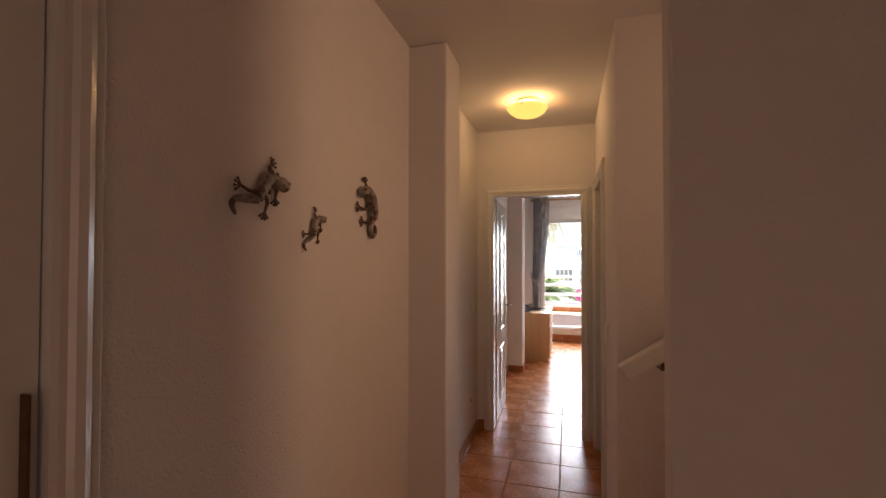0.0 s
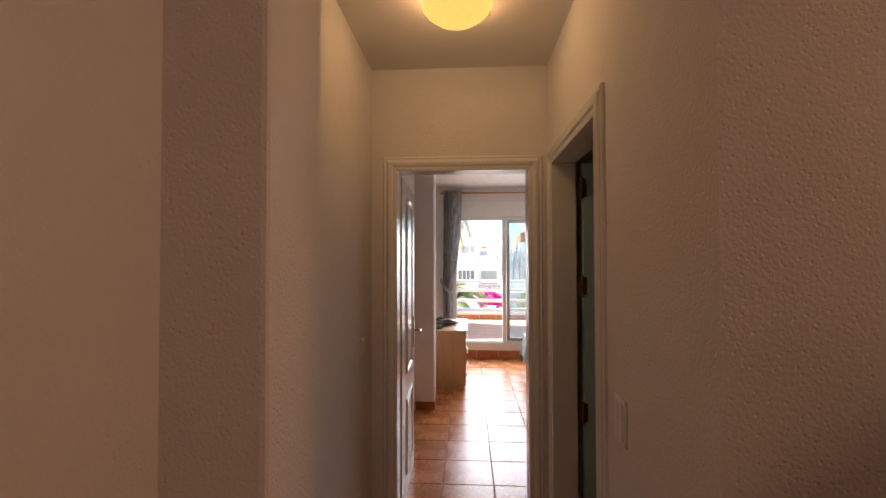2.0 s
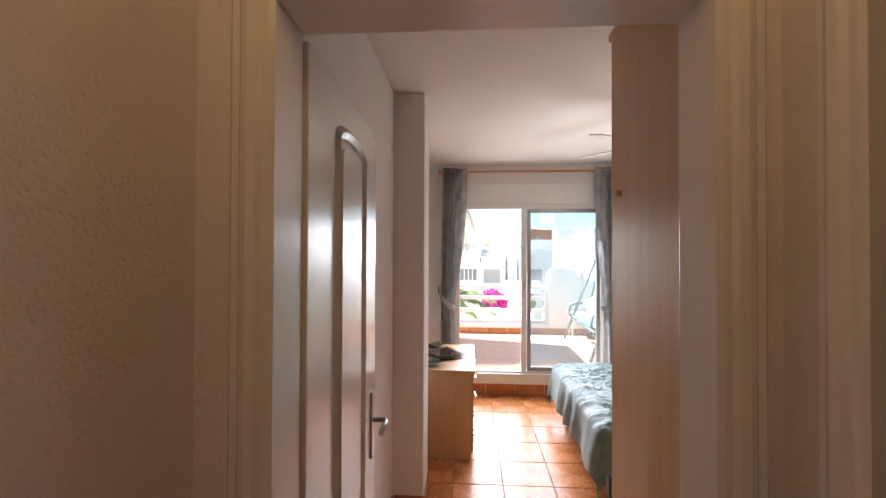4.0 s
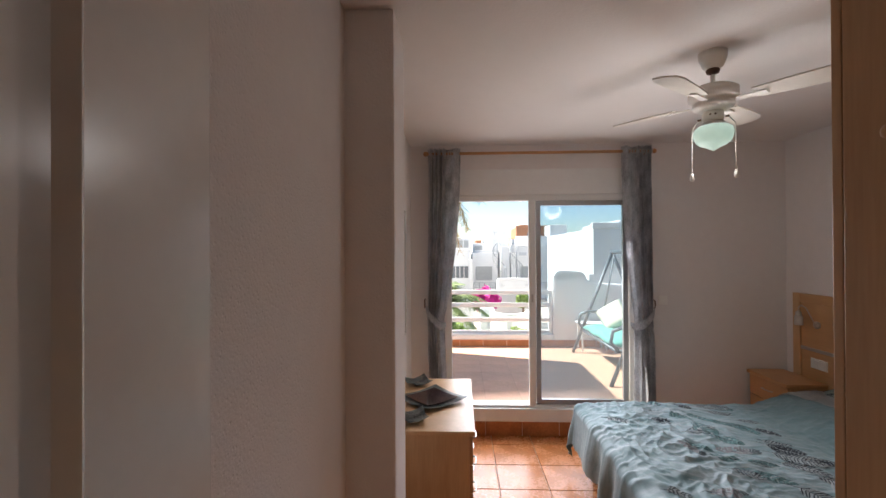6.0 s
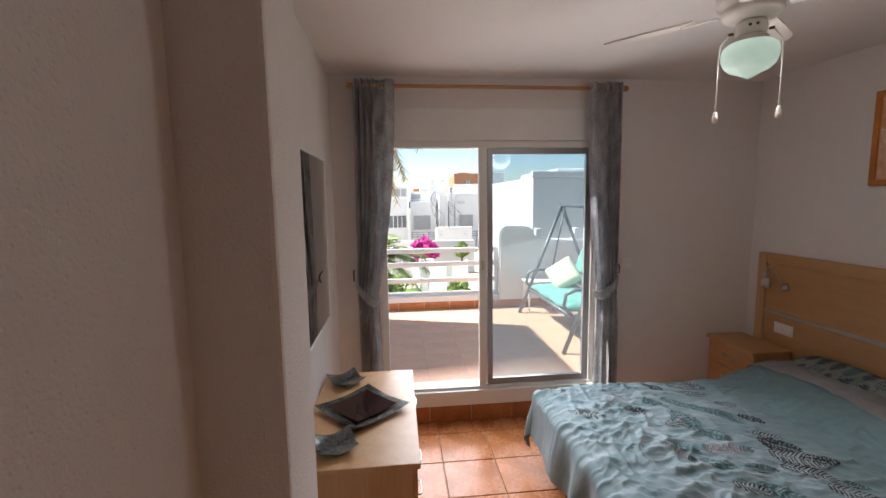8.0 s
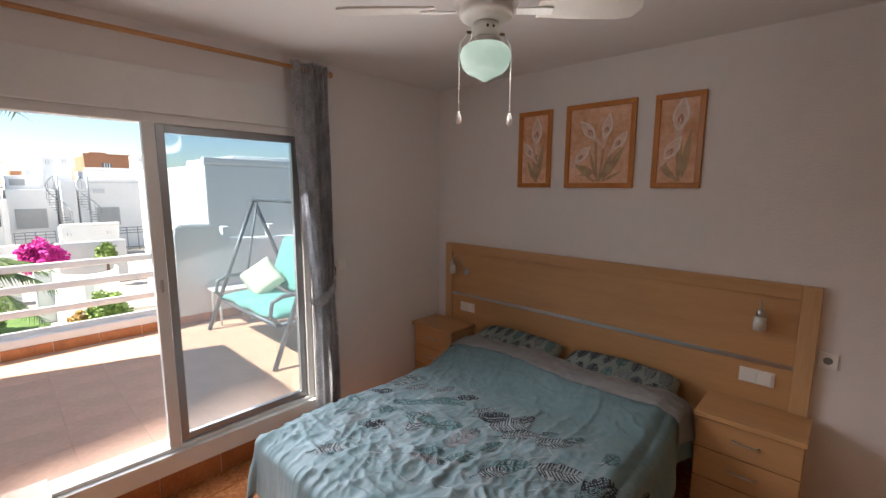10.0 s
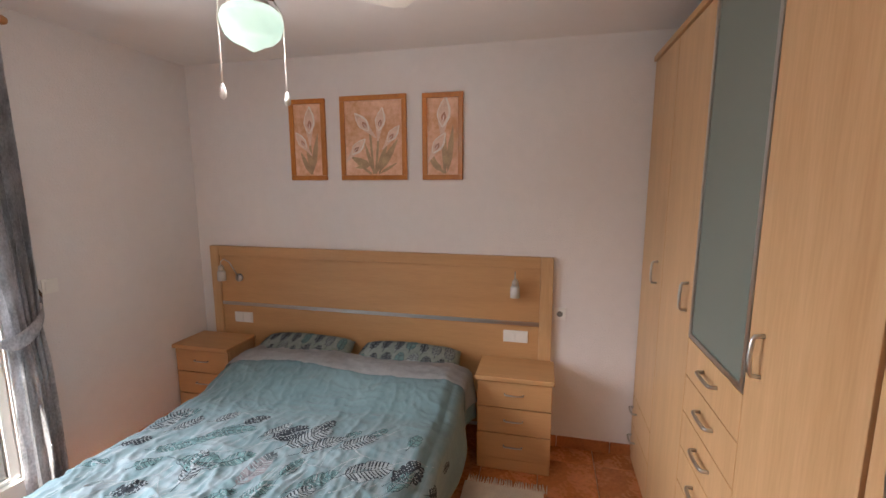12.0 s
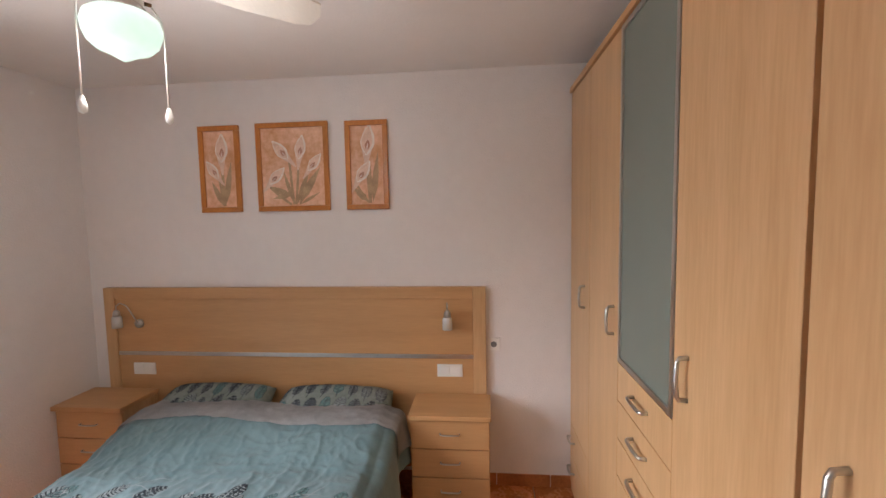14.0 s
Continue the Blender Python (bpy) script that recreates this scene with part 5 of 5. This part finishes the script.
CRAWL = dict(spine=[(0.37, 0.12), (0.25, 0.19), (0.09, 0.16), (0.0, 0.02), (-0.07, -0.12)], radii=[0.055, 0.085, 0.075, 0.05],
             tail=[(-0.07, -0.12), (-0.25, -0.14), (-0.42, -0.15), (-0.49, -0.23), (-0.43, -0.34)],
             legs=[((0.13, 0.20), (0.20, 0.36)), ((0.0, 0.08), (-0.33, 0.01)), ((0.17, 0.10), (0.28, -0.06)), ((0.0, -0.04), (0.08, -0.26))])
CLIMB = dict(spine=[(-0.22, 0.22), (-0.08, 0.28), (0.06, 0.17), (0.15, -0.02), (0.18, -0.20)], radii=[0.06, 0.09, 0.085, 0.06],
             tail=[(0.18, -0.20), (0.10, -0.34), (0.16, -0.47), (0.27, -0.43), (0.28, -0.32), (0.22, -0.27)],
             legs=[((0.0, 0.26), (-0.06, 0.38)), ((0.06, 0.10), (-0.26, -0.03)), ((0.14, -0.14), (-0.12, -0.25)), ((0.15, 0.02), (0.26, -0.07))])
gecko((GX, 0.70, 1.69), 0.215, 0, label="large patinated metal gecko hanging on the wall", **CRAWL)
gecko((GX, 0.955, 1.60), 0.145, 22, label="small patinated metal gecko hanging on the wall", **CRAWL)
gecko((GX, 1.335, 1.715), 0.25, 0, label="patinated metal gecko with a curled tail", **CLIMB)


part("strike_plate", bx(LX - 0.045, 0.187, 1.10, LX - 0.015, 0.1925, 1.30, 0.002), BRONZE, bpy.data.objects["door_lining_hall"], "dark bronze strike plate")


# ---- terrace ----
TZ = 0.22
solid("terrace_bed", bx(-1.3, 7.9, -0.1, 5.2, 10.55, TZ - 0.001), TERRG, "mortar bed of the terrace floor", "terrace")
# Unseen wall added beside the terrace to cast the shade on its floor.
solid("terrace_shade_wall", bx(-1.12, 7.9, TZ, -0.92, 10.12, 3.30, 0.03), STUCCO, "tall white stucco wall, unseen, added to shade the terrace", "wall")
solid("terrace_low_curb", bx(-0.92, 10.34, TZ, 1.20, 10.54, 0.40, 0.02), STUCCO, "low white curb under the terrace railing", "parapet")
bm = bmesh.new()
out = [(1.20, TZ - 0.01), (1.20, 1.24), (1.215, 1.30), (1.25, 1.345), (1.31, 1.365), (1.60, 1.35), (1.66, 1.33), (1.69, 1.28), (1.72, 1.20), (1.80, 1.165), (3.4, 1.10), (3.5, TZ - 0.01)]
bm = ext(out, (0, 10.54, 0), (1, 0, 0), (0, 0, 1), 0.20)
bmesh.ops.bevel(bm, geom=bm.edges[:], offset=0.02, segments=2, affect="EDGES")
solid("terrace_parapet", bm, STUCCO, "white rounded stucco parapet behind the swing seat", "parapet")
rl = thing("terrace_railing", (0.15, 10.44, 0.4), "white painted horizontal bar railing on the terrace", "railing")
for z in (0.415, 0.61, 0.835, 1.03):
    part("bar", bx(-0.92, 10.41, z - 0.034, 1.20, 10.455, z + 0.034, 0.015), STUCCO, rl)
for x in (-0.86, 1.17):
    part("post", bx(x - 0.025, 10.405, 0.40, x + 0.025, 10.46, 1.06, 0.01), STUCCO, rl)
for x in (1.74, 2.30):
    solid("parapet_post", bx(x, 10.38, 1.1, x + 0.09, 10.50, 1.31, 0.02), STUCCO, "short white post on the parapet", "post", kind="thing", group="parapet posts")

sw = thing("garden_swing", (1.95, 9.2, TZ), "grey tube garden swing seat with turquoise cushions", "swing seat")
SY0, SY1 = 8.42, 9.97
part("top_beam", tube(bmesh.new(), [(1.95, SY0 - 0.04, 1.64), (1.95, SY1 + 0.04, 1.64)], 0.024, 10), SWINGF, sw)
for yy in (SY0, SY1):
    for xx in (1.39, 2.50):
        part("leg", tube(bmesh.new(), [(1.95, yy, 1.64), (xx, yy, TZ)], 0.022, 10), SWINGF, sw)
    part("hanger", tube(bmesh.new(), [(1.95, yy - (0.1 if yy > 9 else -0.1), 1.62), (1.78, yy - (0.12 if yy > 9 else -0.12), 0.78)], 0.012, 8), SWINGF, sw)
    ya = yy - (0.14 if yy > 9 else -0.14)
    part("armrest", tube(bmesh.new(), [(1.52, ya, 0.56), (1.44, ya, 0.66), (1.46, ya, 0.78), (1.56, ya, 0.82), (1.80, ya, 0.82), (2.02, ya, 0.80)], 0.02, 10), SWINGF, sw)
part("seat_frame", tube(bmesh.new(), [(1.50, SY0 + 0.14, 0.56), (1.50, SY1 - 0.14, 0.56), (2.0, SY1 - 0.14, 0.56), (2.0, SY0 + 0.14, 0.56), (1.50, SY0 + 0.14, 0.56)], 0.02, 8), SWINGF, sw)


def padded(nm, fn, label, m):
    bm = bmesh.new()
    sheet(bm, lambda u, v: fn(u, v, 1), 14, 30), sheet(bm, lambda u, v: fn(u, v, -1), 14, 30)
    bmesh.ops.remove_doubles(bm, verts=bm.verts[:], dist=0.003)
    return part(nm, bm, m, sw, label)


def puff(u, v):
    return max(0.0, (1 - abs(2 * u - 1) ** 5) * (1 - abs(2 * v - 1) ** 7)) ** 0.5


padded("seat_cushion", lambda u, v, s: Vector((1.47 + u * 0.54, SY0 + 0.16 + v * 1.23, 0.62 + s * 0.055 * puff(u, v) + 0.012 * math.sin(v * 18))), "turquoise seat cushion", CUSH)
padded("back_cushion", lambda u, v, s: Vector((2.02 + u * 0.20 + s * 0.05 * puff(u, v), SY0 + 0.16 + v * 1.23, 0.66 + u * 0.56 + 0.01 * math.sin(v * 18))), "turquoise back cushion", CUSH)
cu = thing("cushion", (1.75, 9.55, 0.70), "cream square cushion leaning on the swing seat", "cushion")
bm = bmesh.new()
for s in (1, -1):
    sheet(bm, lambda u, v: Vector(((u - 0.5) * 0.35, (v - 0.5) * 0.35, s * 0.075 * puff(u, v) ** 1.2)), 14, 14)
bmesh.ops.remove_doubles(bm, verts=bm.verts[:], dist=0.003)
bm.transform(pose(1.80, 9.50, 0.81, 0, 0, -38) @ pose(0, 0, 0, 62, 0, 0) @ pose(0, 0, 0, 0, 0, 38))
part("cover", bm, CREAM, cu)
tb = thing("side_table", (1.62, 10.05, TZ), "small white plastic side table beside the swing", "table")
part("tabletop", bx(1.50, 9.98, 0.60, 1.92, 10.3, 0.625, 0.008), PLASTIC, tb)
for xx, yy in ((1.54, 10.02), (1.88, 10.02), (1.54, 10.26), (1.88, 10.26)):
    part("leg", tube(bmesh.new(), [(xx, yy, TZ), (xx, yy, 0.605)], [0.012, 0.017], 8), PLASTIC, tb)

# ---- outside: ground, houses, plants ----
solid("ground", bx(-400, 10.55, -3.3, 500, 900, -3.0), GROUND, "pale paved and sandy ground between the houses", "ground")
for q in ((-3.5, 20.0, 1.0, 27.0), (1.5, 19.5, 4.2, 22.5)):
    solid("lawn", bx(q[0], q[1], -3.0, q[2], q[3], -2.96), LAWN, "patch of green lawn in the garden", "lawn")


def house(at, boxes, label, m=None, openings=(), extra=()):
    """A flat-roofed house of several blocks with window openings (x0, z0, x1, z1, y, material)."""
    th = thing("house", at, label, "house", "white houses")
    for b in boxes:
        bm = bx(*b, 0.06)
        part("wall_block", bm, m or STUCCO, th)
        if b[3] - b[0] > 2.5:
            bm = bmesh.new()
            box(bm, b[0] - 0.03, b[1] - 0.03, b[5], b[3] + 0.03, b[1] + 0.2, b[5] + 0.22, 0.04)
            part("roof_parapet", bm, m or STUCCO, th)
    for x0, z0, x1, z1, y, mm in openings:
        w = part("window", bx(x0, y - 0.05, z0, x1, y + 0.2, z1, 0.01), mm, th)
        n = max(2, int((z1 - z0) / 0.12)) if mm is SHUT else 0
        for k in range(n):
            part("slat", bx(x0 + 0.03, y - 0.075, z0 + (k + 0.15) * (z1 - z0) / n, x1 - 0.03, y - 0.0505, z0 + (k + 0.8) * (z1 - z0) / n), mm, w)
        if mm is DARKG:
            for k in range(1, 4):
                part("window_bar", bx(x0 + k * (x1 - x0) / 4 - 0.03, y - 0.09, z0, x0 + k * (x1 - x0) / 4 + 0.03, y - 0.0505, z1), STUCCO, w)
    return th


def spiral(cx, cy, z0, z1, turn, label):
    th = thing("spiral_stair", (cx, cy, z0), label, "spiral stair", "spiral stairs outside")
    part("post", tube(bmesh.new(), [(cx, cy, z0), (cx, cy, z1 + 0.9)], 0.06, 8), IRON, th)
    n = 15
    rail_pts = []
    for k in range(n):
        a, z = turn * k / n * 4.6, z0 + (z1 - z0) * (k + 1) / n
        bm = bx(0, -0.13, 0, 0.62, 0.13, 0.04)
        bm.transform(pose(cx, cy, z, 0, 0, math.degrees(a)))
        part("tread", bm, IRON, th)
        rail_pts.append((cx + 0.62 * math.cos(a), cy + 0.62 * math.sin(a), z + 0.9))
    part("handrail", tube(bmesh.new(), rail_pts, 0.035, 6), IRON, th)
    for k in range(0, n, 2):
        x, y, z = rail_pts[k]
        part("baluster", tube(bmesh.new(), [(x, y, z - 0.9), (x, y, z)], 0.018, 5), IRON, th)
    return th


house((-4, 48, -3), [(-9, 45, -3, 0.72, 52, 1.6), (-0.95, 46, 1.6, 0.66, 49, 2.95), (0.55, 44.6, -3, 0.9, 46.5, 0.9)], "white cubic house with grey roof pergola", openings=((-1.1, -0.9, 0.5, 0.2, 45, DARKG), (-0.9, 2.0, 0.0, 2.7, 46, SHUT), (0.1, 2.0, 0.55, 2.7, 46, SHUT)))
house((3, 48, -3), [(0.9, 46, -3, 3.4, 54, 1.5), (1.0, 47.5, 1.5, 3.0, 52, 2.45), (2.0, 47.0, 2.45, 2.75, 49, 2.85)], "white two storey house with shuttered window", openings=((1.25, -1.2, 2.85, 0.15, 46, SHUT), (1.2, 1.75, 2.0, 2.2, 47.5, SHUT)))
house((4.2, 48, -3), [(3.0, 48, -3, 4.65, 51, 3.85), (3.65, 45.4, -3, 4.5, 47.99, 2.1)], "white stair tower with small dark vents", openings=((3.25, 3.3, 3.42, 3.62, 48, DARKG), (4.2, 3.3, 4.37, 3.62, 48, DARKG)))
house((6.5, 48, -3), [(4.66, 46, -3, 9.2, 54, 2.0), (5.3, 46.8, 2.0, 8.4, 52, 2.9)], "white stepped house with roof terrace", openings=((5.6, -1.2, 7.0, 0.15, 46, SHUT), (5.5, 1.2, 6.2, 1.5, 46, STUCCOG)))
house((9, 60, -3), [(7.0, 60, -3, 11.2, 66, 4.7), (7.6, 61, 4.7, 9.0, 64, 5.1)], "brown rendered house with small dark window", BROWNB, openings=((8.4, 3.1, 9.2, 4.0, 60, DARKG),))
house((2.0, 56, -3), [(1.6, 56, -3, 3.2, 60, 2.95)], "small brown rendered rooftop block", BROWNB)
house((10.5, 50, -3), [(9.3, 50, -3, 11.1, 53, 4.4), (8.2, 47, -3, 12.0, 50, 1.2), (11.2, 46, -3, 12.4, 50, 2.9), (12.5, 47, -3, 13.3, 52, 2.5)], "cluster of white houses round a square tower", openings=((9.5, 3.8, 9.65, 4.1, 50, DARKG), (10.6, 3.8, 10.75, 4.1, 50, DARKG), (8.8, -0.8, 10.6, 0.4, 47, SHUT), (11.5, 1.2, 11.9, 2.2, 46, DARKG)))
house((6, 22, -3), [(4.42, 19, -3, 7.3, 27, 2.42), (7.31, 18.6, -3, 12.0, 27, 2.05), (6.0, 21, 2.42, 8.2, 26, 2.85)], "near white house with plain side wall and parapet")
house((4.6, 41.5, -3), [(3.1, 42, -3, 6.2, 43.5, -0.95)], "low white garden building", openings=((3.4, -1.5, 3.6, -1.35, 42, DARKG), (5.5, -1.5, 5.7, -1.35, 42, DARKG)))
spiral(3.45, 44.6, -1.2, 1.5, 1, "grey iron spiral stair on the white house")
spiral(5.05, 44.6, -1.2, 1.5, -1, "grey iron spiral stair on the white house")
spiral(11.0, 45.0, -1.0, 1.6, 1, "grey iron spiral stair beside the far tower")
for x0, x1, y in ((1.0, 3.0, 44.0), (6.3, 9.0, 44.0), (1.7, 2.6, 36.0)):
    fn = thing("garden_fence", (x0, y, -3), "grey railing between the white garden walls", "fence", "garden fences")
    for z in (-1.75, -1.55, -1.35):
        part("bar", bx(x0, y, z, x1, y + 0.05, z + 0.07), IRON, fn)
    for k in range(5):
        part("post", bx(x0 + k * (x1 - x0) / 4 - 0.03, y, -3, x0 + k * (x1 - x0) / 4 + 0.03, y + 0.05, -1.28), IRON, fn)
for q, lab in (((0.75, 25.0, -3, 1.45, 25.3, -1.15), "low white garden wall"), ((-3.0, 29.0, -3, 0.55, 29.4, -1.0), "white garden wall behind the palm"), ((1.9, 31.5, -3, 4.6, 31.8, -0.9), "grey garden wall with gate panel"), ((-2.0, 39.0, -3, 3.0, 39.3, -1.6), "long white boundary wall")):
    solid("garden_wall", bx(*q, 0.06), STUCCO if "grey" not in lab else STUCCOG, lab, "wall", kind="thing")
cw = bmesh.new()
prev = None
for k in range(13):
    a = math.pi * (1.0 - k / 12)
    cx, cy = 2.15 + 0.95 * math.cos(a), 25.2 - 1.6 * math.sin(a)
    ring = [cw.verts.new(v) for v in ((cx, cy, -3), (cx, cy, -1.25), (cx * 0.94 + 0.13, cy + 0.2, -1.25), (cx * 0.94 + 0.13, cy + 0.2, -3))]
    if prev:
        for j in range(4):
            cw.faces.new((prev[j], prev[(j + 1) % 4], ring[(j + 1) % 4], ring[j]))
    prev = ring
solid("curved_garden_wall", cw, STUCCO, "curved white garden wall round the planting", "wall", kind="thing")


def clump(name, c, r, n, size, m, label, category, seed):
    """A shrub of many small leaves round an uneven crown, on a short stem."""
    rg = random.Random(seed)
    th = thing(name, (c[0], c[1], -3.0), label, category)
    part("stem", tube(bmesh.new(), [(c[0], c[1], -3.0), (c[0] + 0.05, c[1], c[2])], [0.08, 0.05], 7), TRUNK, th)
    bm = bmesh.new()
    for k in range(n):
        d = Vector((rg.gauss(0, 1), rg.gauss(0, 1), rg.gauss(0, 1))).normalized()
        lump = 0.72 + 0.4 * noise.noise(d * 1.8 + Vector((seed, 0, 0)))
        rad = lump * (0.55 + 0.5 * rg.random() ** 0.5)
        p = Vector((c[0] + d.x * r[0] * rad, c[1] + d.y * r[1] * rad, c[2] + d.z * r[2] * rad))
        u = Vector((rg.gauss(0, 1), rg.gauss(0, 1), rg.gauss(0, 1))).normalized() * size
        v = u.orthogonal().normalized() * size * 0.6
        bm.faces.new([bm.verts.new(q) for q in (p - u, p - v, p + u, p + v)])
    part("foliage", bm, m, th)
    return th


clump("bougainvillea", (1.3, 30.0, -1.25), (1.05, 0.9, 0.85), 2600, 0.09, BOUG, "bougainvillea covered in magenta bracts over a wall", "shrub", 1)
clump("shrub", (2.25, 22.0, -2.15), (0.62, 0.6, 0.75), 1500, 0.08, SHRUB, "rounded green garden shrub by the curved wall", "shrub", 2)
clump("shrub", (1.5, 22.2, -2.5), (0.36, 0.4, 0.45), 600, 0.07, DRYLEAF, "small yellow-orange garden shrub", "shrub", 3)
clump("shrub", (-1.2, 24.5, -2.3), (1.4, 1.2, 0.9), 2200, 0.10, SHRUB, "broad green shrub under the palm", "shrub", 4)
clump("shrub", (3.6, 30.5, -1.4), (0.6, 0.5, 0.6), 700, 0.08, SHRUB, "dark green climber over a garden wall", "shrub", 6)


def palm(at, top, n, length, m, label, droop, seed, dry=0):
    rg = random.Random(seed)
    th = thing("palm_tree", at, label, "palm tree", "palm trees")
    part("trunk", tube(bmesh.new(), [at, (at[0] + 0.1, at[1], (at[2] + top) / 2), (at[0], at[1], top)], [0.22, 0.17, 0.16], 10), TRUNK, th)
    for k in range(n + dry):
        isdry = k >= n
        az = 2 * math.pi * (k * 0.618 + rg.uniform(-0.05, 0.05))
        el = rg.uniform(-0.1, 1.1) if not isdry else rg.uniform(-1.2, -0.5)
        L = length * rg.uniform(0.8, 1.1) * (0.75 if isdry else 1)
        bm = bmesh.new()
        pts = []
        for j in range(13):
            t = j / 12
            r = L * t * math.cos(el) * (1 - 0.12 * t)
            pts.append(Vector((at[0] + r * math.cos(az), at[1] + r * math.sin(az), top + L * t * math.sin(el) - droop * L * t * t)))
        tube(bm, pts, [0.025 - 0.0018 * j for j in range(13)], 5)
        for j in range(1, 12):
            for i in range(3):
                p = pts[j].lerp(pts[j + 1] if j < 12 else pts[j], i / 3)
                d = (pts[min(j + 1, 12)] - pts[j - 1]).normalized()
                side = d.cross(Vector((0, 0, 1))).normalized()
                ll = L * 0.26 * math.sin(math.pi * (0.12 + 0.83 * j / 12)) ** 0.7
                for s in (-1, 1):
                    tip = p + side * s * ll * 0.85 + d * ll * 0.5 - Vector((0, 0, ll * rg.uniform(0.15, 0.5)))
                    wv = d * 0.022
                    bm.faces.new([bm.verts.new(q) for q in (p - wv, p + wv, tip)])
        part("frond", bm, DRYLEAF if isdry else m, th, "dry straw-coloured frond" if isdry else "")
    return th


palm((-0.75, 16.2, -3.0), 0.15, 30, 1.75, LEAF, "young green palm in the garden below", 0.55, 11)
palm((-2.6, 24.0, -3.0), -0.1, 18, 2.0, LEAF, "green palm among the garden walls", 0.5, 12)
palm((-0.95, 14.6, -3.0), 4.1, 22, 2.3, LEAF, "tall palm with dry hanging fronds", 0.45, 13, dry=22)
hill = bmesh.new()
sheet(hill, lambda u, v: Vector((-150 + 420 * u, 420 + 160 * v, -3 + (24 * math.exp(-((u - 0.56) / 0.10) ** 2) + 9 * math.exp(-((u - 0.35) / 0.2) ** 2) + 3 * noise.noise(Vector((u * 14, v * 3, 0)))) * math.sin(math.pi * min(1, v * 0.9 + 0.1)))), 60, 12)
solid("hill", hill, HILL, "low bare brown hill on the skyline", "hill", kind="structure")


# ---- skirting and floor tiles ----
def skirting(name, a, b, out, h=0.075, z0=0.0):
    """Skirting tiles of 0.33 m from a to b along a wall; out is the way that they face."""
    a, b, o = Vector((*a, 0)), Vector((*b, 0)), Vector((*out, 0))
    L = (b - a).length
    d = (b - a) / L
    th = thing(name, (a.x, a.y, 0), "terracotta skirting tiles along the wall foot", "skirting", kind="structure")
    n = max(1, round(L / 0.33))
    for k in range(n):
        p, q = a + d * (k * L / n + 0.002), a + d * ((k + 1) * L / n - 0.002)
        r = q + o * 0.009
        part("skirting_tile", bx(p.x, p.y, z0, r.x, r.y, z0 + h, 0.002), SKIRT, th)


skirting("baseboard_window", (LX + 0.01, WY), (RX - 0.01, WY), (0, -1), 0.128)
skirting("baseboard_east", (RX, DY1), (RX, WY - 0.01), (-1, 0), 0.08)
skirting("baseboard_west", (LX, 4.6), (LX, 5.455), (1, 0), 0.08)
skirting("baseboard_pillar", (LX + 0.01, 5.464), (-0.44, 5.464), (0, -1), 0.08)
skirting("baseboard_pillar_side", (-0.448, 5.468), (-0.448, 5.76), (1, 0), 0.08)
skirting("baseboard_corridor_west", (LX, 2.14), (LX, DY0 - 0.01), (1, 0), 0.08)
skirting("baseboard_corridor_door", (LX + 0.01, DY0), (DL - 0.081, DY0), (0, -1), 0.08)
skirting("baseboard_corridor_east", (HX, 1.87), (HX, 2.51), (-1, 0), 0.08)
skirting("baseboard_hall_west", (LX - 0.025, 0.31), (LX - 0.025, 1.84), (1, 0), 0.08)
skirting("terrace_skirting", (-0.92, 10.34), (1.20, 10.34), (0, -1), 0.10, TZ)
skirting("terrace_skirting_parapet", (1.20, 10.34), (3.4, 10.34), (0, -1), 0.10, TZ)

P = 0.348


def tile_mesh(material, w=P - 0.005, d=P - 0.005):
    bm = bx(-w / 2, -d / 2, -0.008, w / 2, d / 2, 0.0)
    top = [e for e in bm.edges if all(v.co.z > -0.001 for v in e.verts)]
    bmesh.ops.bevel(bm, geom=top, offset=0.003, segments=1, affect="EDGES")
    me = bpy.data.meshes.new("tile")
    bm.to_mesh(me)
    bm.free()
    me.materials.append(material)
    return me


floor_ob, terrace_ob = bpy.data.objects["floor"], bpy.data.objects["terrace_bed"]
tm, tt = tile_mesh(TILE), tile_mesh(TERR)
GX0, GY0 = 0.072 - P / 2, 5.775 - P / 2
for i in range(-4, 9):
    for j in range(-20, 7):
        x, y = GX0 + i * P, GY0 + j * P
        if y - P / 2 > WY - 0.02 or x < -0.85 or x > 2.8 or y < -1.6:
            continue
        if y < DY0 and x > 0.55:
            continue
        ob = new("tile", tm)
        ob.parent, ob.location = floor_ob, (x, y, 0)
for i in range(0, 13):
    for j in range(0, 8):
        x, y = -1.0 + (i + 0.5) * P, 7.9 + (j + 0.5) * P
        if y > 10.4:
            continue
        ob = new("terrace_tile", tt)
        ob.parent, ob.location = terrace_ob, (x, y, TZ)
